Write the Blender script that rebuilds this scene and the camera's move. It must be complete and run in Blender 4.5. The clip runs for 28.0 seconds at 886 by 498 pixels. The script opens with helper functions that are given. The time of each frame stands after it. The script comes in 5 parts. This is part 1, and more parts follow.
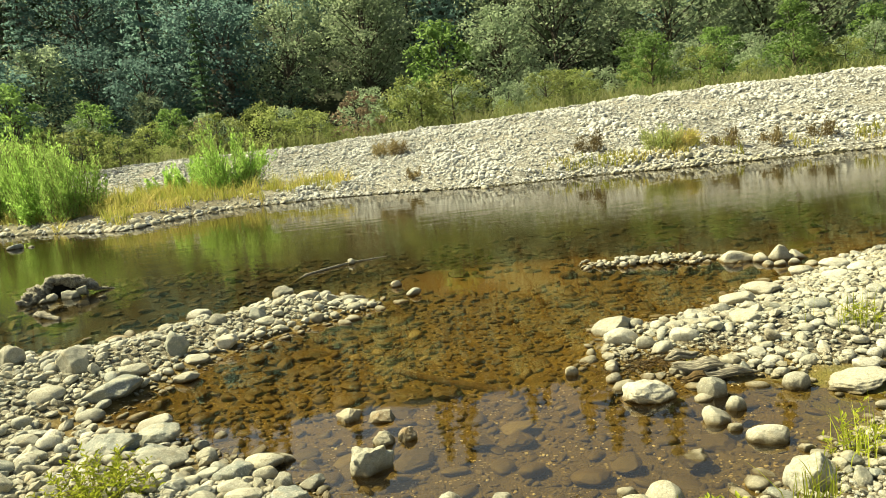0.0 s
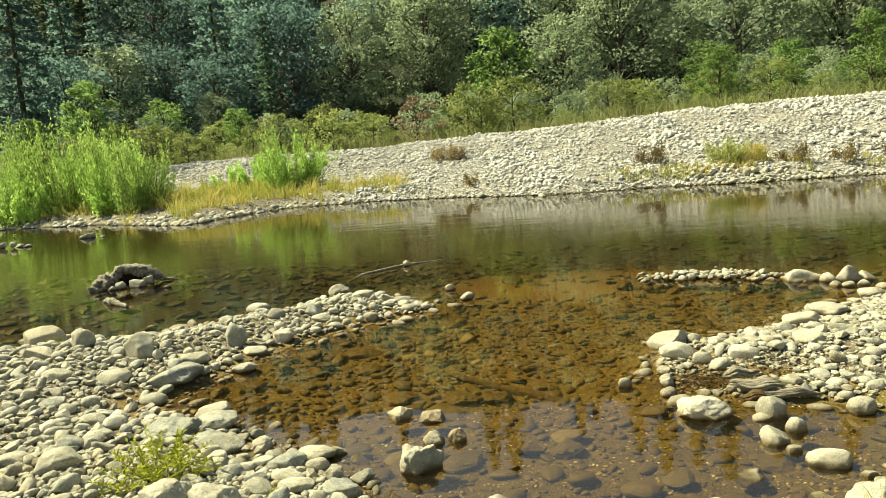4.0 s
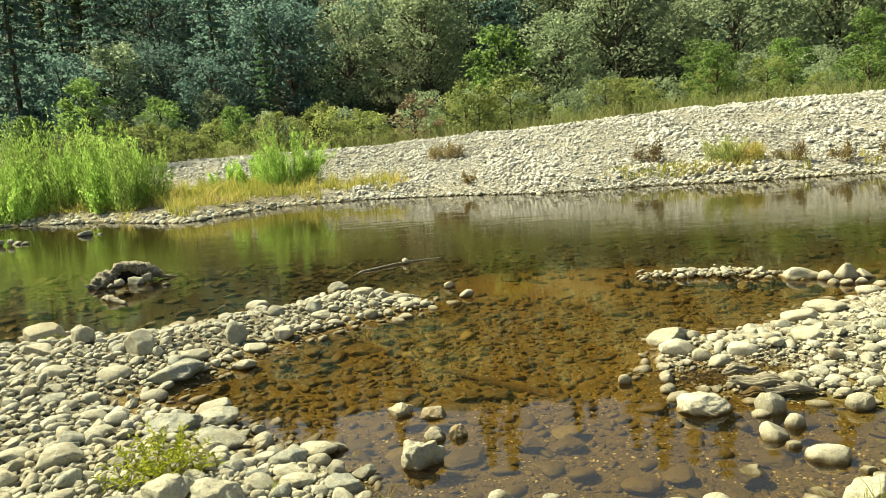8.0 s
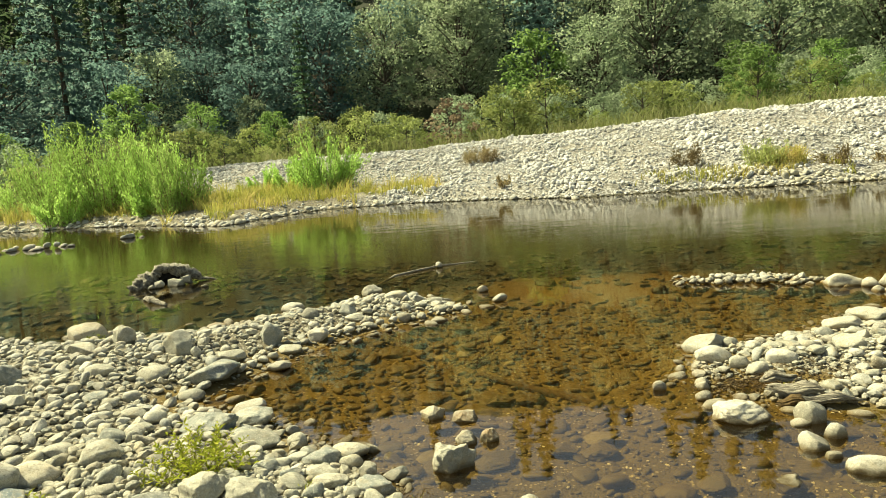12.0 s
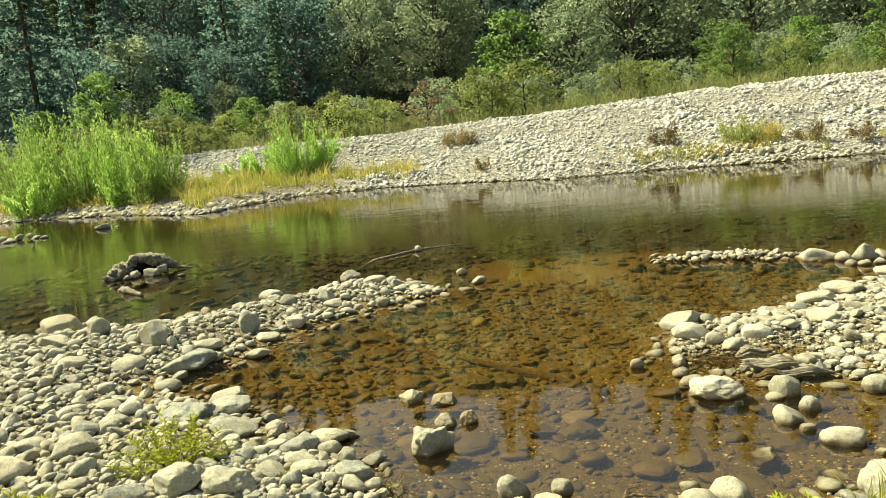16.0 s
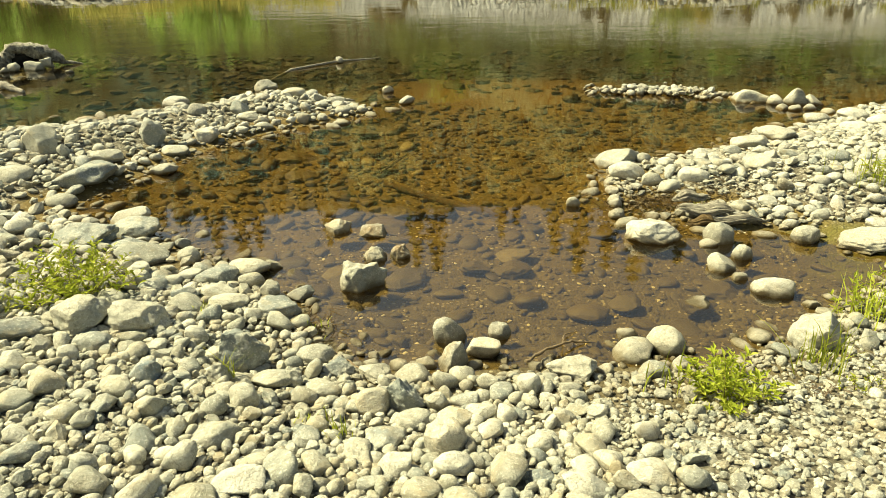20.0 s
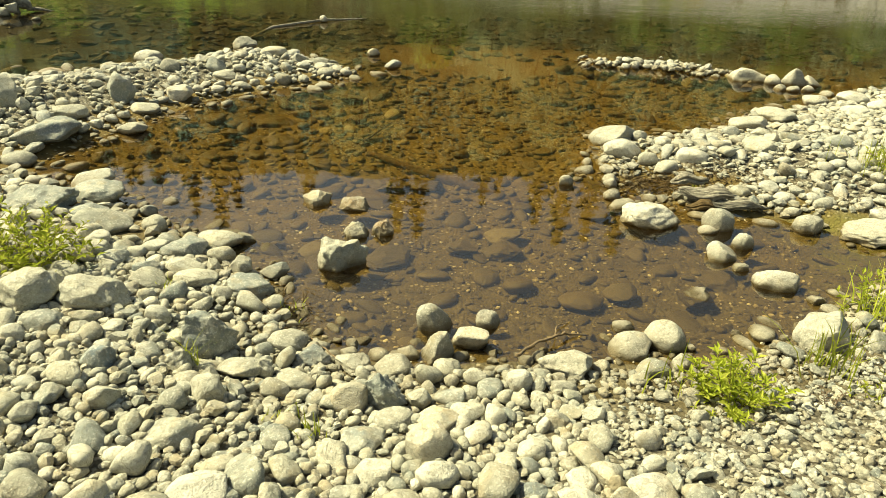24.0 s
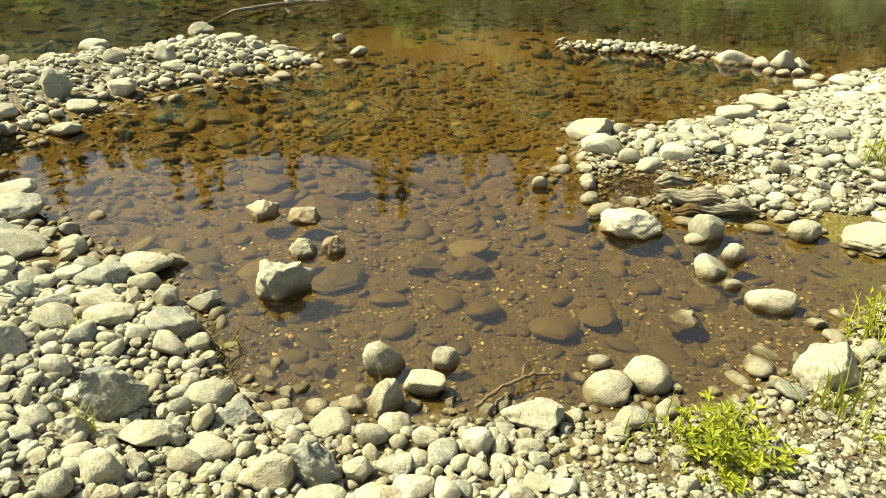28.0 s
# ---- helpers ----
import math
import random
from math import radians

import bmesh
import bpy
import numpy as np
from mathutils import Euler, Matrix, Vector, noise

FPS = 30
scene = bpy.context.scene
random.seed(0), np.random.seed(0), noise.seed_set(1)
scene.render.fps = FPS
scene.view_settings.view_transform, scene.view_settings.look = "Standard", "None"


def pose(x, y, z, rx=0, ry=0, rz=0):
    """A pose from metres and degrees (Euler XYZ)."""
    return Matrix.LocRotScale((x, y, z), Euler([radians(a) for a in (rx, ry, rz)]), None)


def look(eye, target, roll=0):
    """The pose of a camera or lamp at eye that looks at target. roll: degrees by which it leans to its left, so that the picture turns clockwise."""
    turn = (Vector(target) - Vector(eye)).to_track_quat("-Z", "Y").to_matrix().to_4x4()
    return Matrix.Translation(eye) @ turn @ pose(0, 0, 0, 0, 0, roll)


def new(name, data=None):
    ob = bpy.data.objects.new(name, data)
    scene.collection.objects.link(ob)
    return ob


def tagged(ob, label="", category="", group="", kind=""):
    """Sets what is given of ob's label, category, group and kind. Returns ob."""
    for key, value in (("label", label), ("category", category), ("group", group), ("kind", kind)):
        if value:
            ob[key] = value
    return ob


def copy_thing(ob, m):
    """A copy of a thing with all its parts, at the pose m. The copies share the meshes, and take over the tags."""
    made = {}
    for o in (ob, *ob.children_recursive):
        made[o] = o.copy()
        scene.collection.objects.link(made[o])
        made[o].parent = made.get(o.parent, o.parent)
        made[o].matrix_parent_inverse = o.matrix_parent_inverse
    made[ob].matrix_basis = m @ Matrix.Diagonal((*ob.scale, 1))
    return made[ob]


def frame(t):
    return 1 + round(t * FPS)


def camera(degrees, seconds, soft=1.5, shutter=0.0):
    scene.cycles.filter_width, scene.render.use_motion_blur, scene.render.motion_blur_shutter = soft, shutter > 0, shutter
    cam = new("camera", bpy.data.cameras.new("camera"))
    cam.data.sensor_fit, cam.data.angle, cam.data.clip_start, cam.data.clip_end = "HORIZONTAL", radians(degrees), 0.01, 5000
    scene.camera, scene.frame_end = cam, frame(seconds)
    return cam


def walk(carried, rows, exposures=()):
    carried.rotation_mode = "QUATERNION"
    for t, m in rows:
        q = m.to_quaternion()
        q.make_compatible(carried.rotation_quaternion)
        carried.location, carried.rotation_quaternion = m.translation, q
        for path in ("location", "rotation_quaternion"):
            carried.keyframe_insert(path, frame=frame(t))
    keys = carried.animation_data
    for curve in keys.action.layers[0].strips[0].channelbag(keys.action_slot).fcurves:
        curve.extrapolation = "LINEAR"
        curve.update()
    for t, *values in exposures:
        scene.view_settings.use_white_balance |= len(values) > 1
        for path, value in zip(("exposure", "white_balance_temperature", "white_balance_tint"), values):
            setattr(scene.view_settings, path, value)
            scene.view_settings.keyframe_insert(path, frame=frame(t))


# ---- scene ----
cam = camera(65.3, 28.0, 0.6)
PATH = [
    (0, (-0.1, 0.161, 1.6), (-0.082, 2.136, 1.288), -6.6),
    (0.5, (-0.08, 0.163, 1.602), (-0.037, 2.147, 1.354), -7.4),
    (1, (-0.118, 0.151, 1.602), (-0.155, 2.131, 1.324), -6.8),
    (1.5, (-0.118, 0.132, 1.606), (-0.18, 2.112, 1.337), -7.1),
    (2, (-0.128, 0.117, 1.596), (-0.245, 2.097, 1.344), -6.2),
    (2.5, (-0.135, 0.124, 1.597), (-0.297, 2.097, 1.311), -4.6),
    (3, (-0.129, 0.14, 1.597), (-0.283, 2.114, 1.312), -4.5),
    (3.5, (-0.121, 0.126, 1.593), (-0.254, 2.102, 1.316), -5.0),
    (5.5, (-0.142, 0.121, 1.591), (-0.288, 2.094, 1.297), -3.9),
    (6, (-0.118, 0.1, 1.598), (-0.266, 2.077, 1.334), -5.1),
    (6.5, (-0.133, 0.104, 1.592), (-0.22, 2.085, 1.33), -4.5),
    (7, (-0.125, 0.103, 1.596), (-0.221, 2.085, 1.34), -5.0),
    (7.5, (-0.117, 0.115, 1.59), (-0.19, 2.097, 1.331), -5.3),
    (8, (-0.145, 0.11, 1.586), (-0.272, 2.085, 1.301), -4.7),
    (8.5, (-0.142, 0.105, 1.577), (-0.414, 2.062, 1.267), -4.0),
    (9, (-0.126, 0.094, 1.584), (-0.382, 2.05, 1.255), -4.5),
    (9.5, (-0.142, 0.103, 1.585), (-0.409, 2.059, 1.262), -3.3),
    (10, (-0.138, 0.107, 1.578), (-0.411, 2.062, 1.253), -3.2),
    (10.5, (-0.143, 0.087, 1.591), (-0.383, 2.05, 1.296), -5.1),
    (11, (-0.142, 0.08, 1.587), (-0.415, 2.041, 1.305), -4.5),
    (11.5, (-0.139, 0.081, 1.59), (-0.392, 2.045, 1.307), -4.8),
    (12, (-0.133, 0.099, 1.584), (-0.358, 2.068, 1.319), -4.8),
    (12.5, (-0.136, 0.063, 1.595), (-0.409, 2.029, 1.35), -5.2),
    (14.5, (-0.098, 0.114, 1.567), (-0.344, 2.073, 1.247), -6.0),
    (15, (-0.102, 0.128, 1.57), (-0.199, 2.101, 1.257), -4.9),
    (15.5, (-0.108, 0.152, 1.574), (-0.198, 2.116, 1.209), -4.6),
    (16, (-0.103, 0.132, 1.57), (-0.278, 2.099, 1.254), -5.8),
    (16.5, (-0.101, 0.125, 1.569), (-0.322, 2.082, 1.225), -3.7),
    (17, (-0.098, 0.116, 1.568), (-0.27, 2.082, 1.242), -4.4),
    (17.5, (-0.1, 0.124, 1.569), (-0.289, 2.085, 1.228), -4.1),
    (18, (-0.124, 0.138, 1.567), (-0.335, 2.087, 1.174), -2.3),
    (18.5, (-0.173, 0.227, 1.582), (-0.246, 2.183, 1.171), -0.9),
    (19, (-0.177, 0.327, 1.582), (-0.196, 2.258, 1.061), -1.4),
    (19.5, (-0.217, 0.417, 1.579), (-0.091, 2.273, 0.843), 0.2),
    (20, (-0.243, 0.45, 1.558), (-0.194, 2.269, 0.726), -0.8),
    (20.5, (-0.26, 0.498, 1.553), (-0.13, 2.284, 0.664), 0.2),
    (22.5, (-0.318, 0.549, 1.55), (-0.176, 2.334, 0.66), 0.6),
    (23, (-0.314, 0.552, 1.565), (-0.156, 2.364, 0.732), -0.7),
    (23.5, (-0.338, 0.584, 1.53), (-0.172, 2.367, 0.639), 1.3),
    (24, (-0.267, 0.674, 1.514), (-0.159, 2.449, 0.598), 2.0),
    (24.5, (-0.215, 0.798, 1.525), (-0.101, 2.569, 0.603), -0.1),
    (25, (-0.176, 0.852, 1.532), (-0.133, 2.621, 0.6), -2.5),
    (25.5, (-0.145, 0.915, 1.507), (-0.101, 2.665, 0.54), 0.2),
    (26, (-0.115, 0.972, 1.51), (-0.011, 2.733, 0.568), 0.5),
    (26.5, (-0.129, 1.0, 1.509), (-0.054, 2.771, 0.582), 0.4),
    (27, (-0.139, 1.043, 1.498), (-0.08, 2.789, 0.524), 0.5),
    (27.5, (-0.129, 1.068, 1.487), (-0.068, 2.798, 0.485), 0.8),
    (28, (-0.118, 1.069, 1.499), (0.027, 2.813, 0.532), 1.6),
]
walk(cam, [(t, look(eye, target, roll)) for t, eye, target, roll in PATH], [(0.0, 0.88, 7400, -5), (18.0, 0.89, 7400, -5), (20.2, 0.93, 7400, -5), (23.2, 0.82, 7400, -5), (25.0, 0.84, 7400, -5), (26.0, 0.94, 7400, -5), (28.0, 1.0, 7400, -5)])

# ---- body ----
# light: high sun from the left and a little ahead, clear sky
SUN_AZ, SUN_EL = math.atan2(-0.93, 0.36), radians(50)
world = bpy.data.worlds.new("sky")
scene.world = world
world.use_nodes = True
wn = world.node_tree
sky = wn.nodes.new("ShaderNodeTexSky")
sky.sky_type, sky.sun_disc = "NISHITA", False
sky.sun_elevation, sky.sun_rotation = SUN_EL, SUN_AZ
sky.air_density, sky.dust_density = 1.2, 4.5
wn.nodes["Background"].inputs[1].default_value = 0.069
wn.links.new(sky.outputs[0], wn.nodes["Background"].inputs[0])
sun = new("sun", bpy.data.lights.new("sun", "SUN"))
sun.data.energy, sun.data.angle, sun.data.color = 5.8, radians(0.55), (1.0, 0.92, 0.70)
to_sun = Vector((math.sin(SUN_AZ) * math.cos(SUN_EL), math.cos(SUN_AZ) * math.cos(SUN_EL), math.sin(SUN_EL)))
sun.matrix_world = look(to_sun * 60 + Vector((0, 10, 0)), Vector((0, 10, 0)))

rng = np.random.default_rng(7)


# ---- materials ----
class Shader:
    """A node material: short calls for the nodes used below."""

    def __init__(self, name, rough=0.8):
        self.mat = bpy.data.materials.new(name)
        self.mat.use_nodes = True
        self.t = self.mat.node_tree
        self.bsdf = self.t.nodes["Principled BSDF"]
        self.out = self.t.nodes["Material Output"]
        self.bsdf.inputs["Roughness"].default_value = rough
        self.bsdf.inputs["Specular IOR Level"].default_value = 0.3
        self.pos = self.t.nodes.new("ShaderNodeNewGeometry")

    def put(self, socket, value):
        if isinstance(value, bpy.types.NodeSocket):
            self.t.links.new(value, socket)
        elif isinstance(value, tuple) and len(value) == 3 and socket.type == "RGBA":
            socket.default_value = (*value, 1)
        else:
            socket.default_value = value

    def noise(self, scale, detail=4, rough=0.55, where=None):
        n = self.t.nodes.new("ShaderNodeTexNoise")
        n.inputs["Scale"].default_value, n.inputs["Detail"].default_value, n.inputs["Roughness"].default_value = scale, detail, rough
        self.put(n.inputs["Vector"], where if where else self.pos.outputs["Position"])
        return n.outputs["Fac"]

    def cells(self, scale, where=None):
        """Small irregular cells: a random value and the distance from each middle."""
        n = self.t.nodes.new("ShaderNodeTexVoronoi")
        n.inputs["Scale"].default_value = scale
        self.put(n.inputs["Vector"], where if where else self.pos.outputs["Position"])
        pick = self.t.nodes.new("ShaderNodeSeparateColor")
        self.put(pick.inputs[0], n.outputs["Color"])
        return pick.outputs[0], n.outputs["Distance"]

    def math(self, op, a, b=0.0):
        n = self.t.nodes.new("ShaderNodeMath")
        n.operation = op
        self.put(n.inputs[0], a)
        self.put(n.inputs[1], b)
        return n.outputs[0]

    def step(self, value, low, high, a=0.0, b=1.0):
        n = self.t.nodes.new("ShaderNodeMapRange")
        for socket, v in zip(n.inputs, (value, low, high, a, b)):
            self.put(socket, v)
        return n.outputs[0]

    def ramp(self, fac, stops, constant=False):
        n = self.t.nodes.new("ShaderNodeValToRGB")
        e = n.color_ramp.elements
        while len(e) < len(stops):
            e.new(0.5)
        for el, (p, c) in zip(e, stops):
            el.position, el.color = p, (*c, 1)
        if constant:
            n.color_ramp.interpolation = "CONSTANT"
        self.put(n.inputs[0], fac)
        return n.outputs[0]

    def mix(self, fac, a, b, blend="MIX"):
        n = self.t.nodes.new("ShaderNodeMix")
        n.data_type, n.blend_type = "RGBA", blend
        self.put(n.inputs[0], fac)
        self.put(n.inputs[6], a)
        self.put(n.inputs[7], b)
        return n.outputs[2]

    def axis(self, k):
        n = self.t.nodes.new("ShaderNodeSeparateXYZ")
        self.put(n.inputs[0], self.pos.outputs["Position"])
        return n.outputs[k]

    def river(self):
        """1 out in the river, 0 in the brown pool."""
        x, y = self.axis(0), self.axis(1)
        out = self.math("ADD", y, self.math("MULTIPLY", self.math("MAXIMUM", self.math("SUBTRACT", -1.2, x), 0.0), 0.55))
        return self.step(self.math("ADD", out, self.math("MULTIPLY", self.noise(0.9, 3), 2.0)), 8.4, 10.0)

    def bump(self, height, strength, distance=0.01):
        n = self.t.nodes.new("ShaderNodeBump")
        n.inputs["Strength"].default_value, n.inputs["Distance"].default_value = strength, distance
        self.put(n.inputs["Height"], height)
        self.put(self.bsdf.inputs["Normal"], n.outputs[0])
        return n.outputs[0]

    def base(self, colour):
        self.put(self.bsdf.inputs["Base Color"], colour)

    def chance(self, island):
        if island:
            return self.pos.outputs["Random Per Island"]
        return self.t.nodes.new("ShaderNodeObjectInfo").outputs["Random"]


def stone_material(name, island, pale=0.0, tone=None, patches=False):
    """River stone: grey, cream and bluish, mottled; brown with silt and algae below the waterline."""
    s = Shader(name, 0.85)
    r = s.chance(island)
    dry = s.ramp(r, [(0.0, (0.15, 0.15, 0.125)), (0.12, (0.33, 0.315, 0.235)), (0.28, (0.22, 0.19, 0.13)), (0.40, (0.43, 0.405, 0.31)), (0.50, (0.25, 0.25, 0.205)),
                     (0.60, (0.15, 0.17, 0.16)), (0.68, (0.34, 0.32, 0.24)), (0.82, (0.55, 0.52, 0.42)), (0.91, (0.20, 0.22, 0.20)), (1.0, (0.35, 0.30, 0.20))])
    if tone:
        dry = s.ramp(r, [(0.0, tone[0]), (1.0, tone[1])])
    dry = s.mix(0.03, dry, (0.60, 0.57, 0.46))
    dry = s.mix(pale, dry, (0.71, 0.71, 0.70))
    if patches:
        dry = s.mix(s.step(s.noise(0.55, 4, 0.6), 0.50, 0.62, 0.0, 0.55), dry, (0.25, 0.25, 0.23))
    blotch = s.noise(14, 5, 0.65)
    dry = s.mix(s.step(blotch, 0.42, 0.62, 0.0, 0.62), dry, (0.55, 0.545, 0.52) if patches else (0.47, 0.445, 0.355))
    dry = s.mix(s.step(s.noise(60, 5, 0.75), 0.50, 0.66, 0.0, 0.6), dry, (0.17, 0.155, 0.115))
    dry = s.mix(s.step(s.noise(95, 4, 0.7), 0.54, 0.66, 0.0, 0.55), dry, (0.66, 0.64, 0.54))
    dry = s.mix(s.step(s.noise(300, 2), 0.58, 0.70, 0.0, 0.5), dry, (0.15, 0.14, 0.12))
    dry = s.mix(s.step(s.noise(6, 4, 0.6), 0.50, 0.66, 0.0, 0.42), dry, (0.22, 0.235, 0.205))
    dry = s.mix(s.step(s.noise(9, 3, 0.6), 0.56, 0.68, 0.0, 0.35), dry, (0.36, 0.27, 0.13))
    seam = s.math("ABSOLUTE", s.math("SUBTRACT", s.noise(8, 3, 0.6), 0.5))
    dry = s.mix(s.step(seam, 0.0, 0.012, 0.5, 0.0), dry, (0.17, 0.155, 0.115))
    wet = s.ramp(s.math("FRACT", s.math("MULTIPLY", r, 7.3)), [(0.0, (0.080, 0.054, 0.016)), (0.45, (0.120, 0.082, 0.024)), (0.75, (0.105, 0.075, 0.029)), (0.93, (0.145, 0.098, 0.030)), (1.0, (0.25, 0.20, 0.10))])
    wet = s.mix(s.step(s.math("ADD", s.axis(1), s.noise(0.8, 3)), 3.6, 5.2, 0.75, 0.0), wet, s.ramp(s.math("FRACT", s.math("MULTIPLY", r, 5.1)), [(0.0, (0.060, 0.049, 0.027)), (0.6, (0.105, 0.086, 0.048)), (1.0, (0.15, 0.124, 0.072))]))
    wet = s.mix(s.step(s.noise(24, 5, 0.7), 0.45, 0.7, 0.0, 0.45), wet, (0.062, 0.041, 0.013))
    # darker olive out in the river: dimming by deeper water put into the colour
    wet = s.mix(s.math("MULTIPLY", s.river(), 0.8), wet, (0.042, 0.036, 0.015))
    level = s.math("ADD", s.axis(2), s.math("MULTIPLY", s.math("SUBTRACT", s.noise(18, 3), 0.5), 0.05))
    damp = s.step(level, 0.006, 0.024, 1.0, 0.0)
    # damp fade above the waterline, widened to paint the rocks' shaded lower sides
    dry = s.mix(s.step(level, 0.018, 0.068, 0.6, 0.0), dry, (0.16, 0.13, 0.08))
    s.base(s.mix(damp, dry, wet))
    s.put(s.bsdf.inputs["Roughness"], s.step(damp, 0.0, 1.0, 0.88, 0.42))
    h = s.math("ADD", s.math("MULTIPLY", s.noise(38, 6, 0.7), 0.7), s.math("MULTIPLY", s.noise(160, 3), 0.35))
    s.bump(h, 0.95, 0.013)
    return s.mat


def ground_material():
    """One sheet: grit and silt near the water, brown bed below it, dusty gravel on the far bar, leaf litter on the hill."""
    s = Shader("ground", 0.95)
    y, z = s.axis(1), s.axis(2)
    grain, edge = s.cells(75)
    grit = s.ramp(grain, [(0.0, (0.05, 0.044, 0.030)), (0.3, (0.11, 0.098, 0.068)), (0.6, (0.20, 0.18, 0.13)), (0.85, (0.42, 0.39, 0.31)), (1.0, (0.12, 0.12, 0.105))])
    grit = s.mix(s.step(edge, 0.45, 0.75, 0.0, 0.85), grit, (0.075, 0.065, 0.042))
    grit = s.mix(s.step(s.noise(160, 4, 0.7), 0.45, 0.7, 0.0, 0.4), grit, (0.14, 0.12, 0.085))
    grit = s.mix(s.step(s.noise(3.0, 3), 0.45, 0.65, 0.0, 0.5), grit, (0.13, 0.11, 0.075))
    bed = s.ramp(s.noise(9, 6, 0.7), [(0.30, (0.070, 0.047, 0.014)), (0.5, (0.135, 0.092, 0.026)), (0.68, (0.190, 0.133, 0.042))])
    bed = s.mix(s.step(s.math("ADD", y, s.noise(0.8, 3)), 3.6, 5.2, 0.8, 0.0), bed, s.ramp(s.noise(11, 6, 0.7), [(0.30, (0.054, 0.044, 0.024)), (0.5, (0.104, 0.085, 0.047)), (0.7, (0.150, 0.125, 0.074))]))
    fleck, rim = s.cells(42)
    bed = s.mix(s.math("MULTIPLY", s.step(fleck, 0.80, 0.86), s.step(rim, 0.30, 0.42, 0.75, 0.0)), bed, (0.36, 0.30, 0.18))
    bed = s.mix(s.math("MULTIPLY", s.step(fleck, 0.30, 0.22), s.step(rim, 0.35, 0.5, 0.6, 0.0)), bed, (0.04, 0.028, 0.012))
    # river bed darkened for depth, the light lost in the water painted in
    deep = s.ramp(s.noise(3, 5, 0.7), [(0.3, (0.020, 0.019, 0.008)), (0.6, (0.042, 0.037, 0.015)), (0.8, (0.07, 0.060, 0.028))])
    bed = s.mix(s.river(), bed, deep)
    x = s.axis(0)
    spot = s.math("ADD", s.math("POWER", s.math("DIVIDE", s.math("SUBTRACT", x, 0.75), 1.5), 2.0), s.math("POWER", s.math("DIVIDE", s.math("SUBTRACT", y, 8.5), 1.15), 2.0))
    bed = s.mix(s.step(s.math("ADD", spot, s.math("MULTIPLY", s.noise(1.6, 4), 0.6)), 0.2, 1.9, 0.8, 0.0), bed, (0.20, 0.125, 0.040))
    level = s.math("ADD", z, s.math("MULTIPLY", s.math("SUBTRACT", s.noise(7, 4), 0.5), 0.06))
    inlet = s.math("MULTIPLY", s.step(x, 1.45, 1.9), s.step(y, 4.3, 3.9))
    bed = s.mix(s.math("MULTIPLY", inlet, s.step(s.noise(3.5, 5, 0.65), 0.40, 0.62, 0.0, 0.8)), bed, (0.135, 0.125, 0.022))
    col = s.mix(s.step(level, 0.038, 0.075, 1.0, 0.0), grit, bed)
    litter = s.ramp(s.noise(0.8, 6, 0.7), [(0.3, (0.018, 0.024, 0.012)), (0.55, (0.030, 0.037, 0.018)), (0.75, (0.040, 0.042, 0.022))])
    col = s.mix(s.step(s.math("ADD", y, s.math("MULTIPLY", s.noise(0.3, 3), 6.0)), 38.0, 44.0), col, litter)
    far = s.step(s.math("ADD", y, s.math("MULTIPLY", z, 3.0)), 16.0, 18.0)
    lump, seam = s.cells(14)
    rubble = s.ramp(lump, [(0.0, (0.11, 0.107, 0.097)), (0.4, (0.25, 0.245, 0.225)), (0.75, (0.45, 0.445, 0.42)), (1.0, (0.15, 0.15, 0.14))])
    rubble = s.mix(s.step(s.noise(0.5, 4, 0.6), 0.46, 0.60, 0.0, 0.65), rubble, s.ramp(s.noise(22, 4, 0.7), [(0.35, (0.25, 0.23, 0.185)), (0.65, (0.44, 0.41, 0.345))]))
    soil = s.ramp(s.noise(5, 5, 0.7), [(0.35, (0.12, 0.10, 0.06)), (0.65, (0.28, 0.25, 0.17))])
    rubble = s.mix(s.math("MULTIPLY", s.step(s.axis(0), -8.0, -4.5, 0.85, 0.0), s.step(z, 0.5, 0.9, 1.0, 0.0)), rubble, soil)
    rubble = s.mix(s.step(seam, 0.4, 0.75, 0.0, 0.9), rubble, (0.10, 0.09, 0.065))
    col = s.mix(s.math("MULTIPLY", far, s.step(y, 37.0, 41.0, 1.0, 0.0)), col, s.mix(s.step(level, 0.02, 0.06, 1.0, 0.0), rubble, col))
    s.base(col)
    s.bump(s.math("ADD", s.noise(60, 6, 0.75), s.math("MULTIPLY", edge, -0.9)), 0.7, 0.015)
    return s.mat


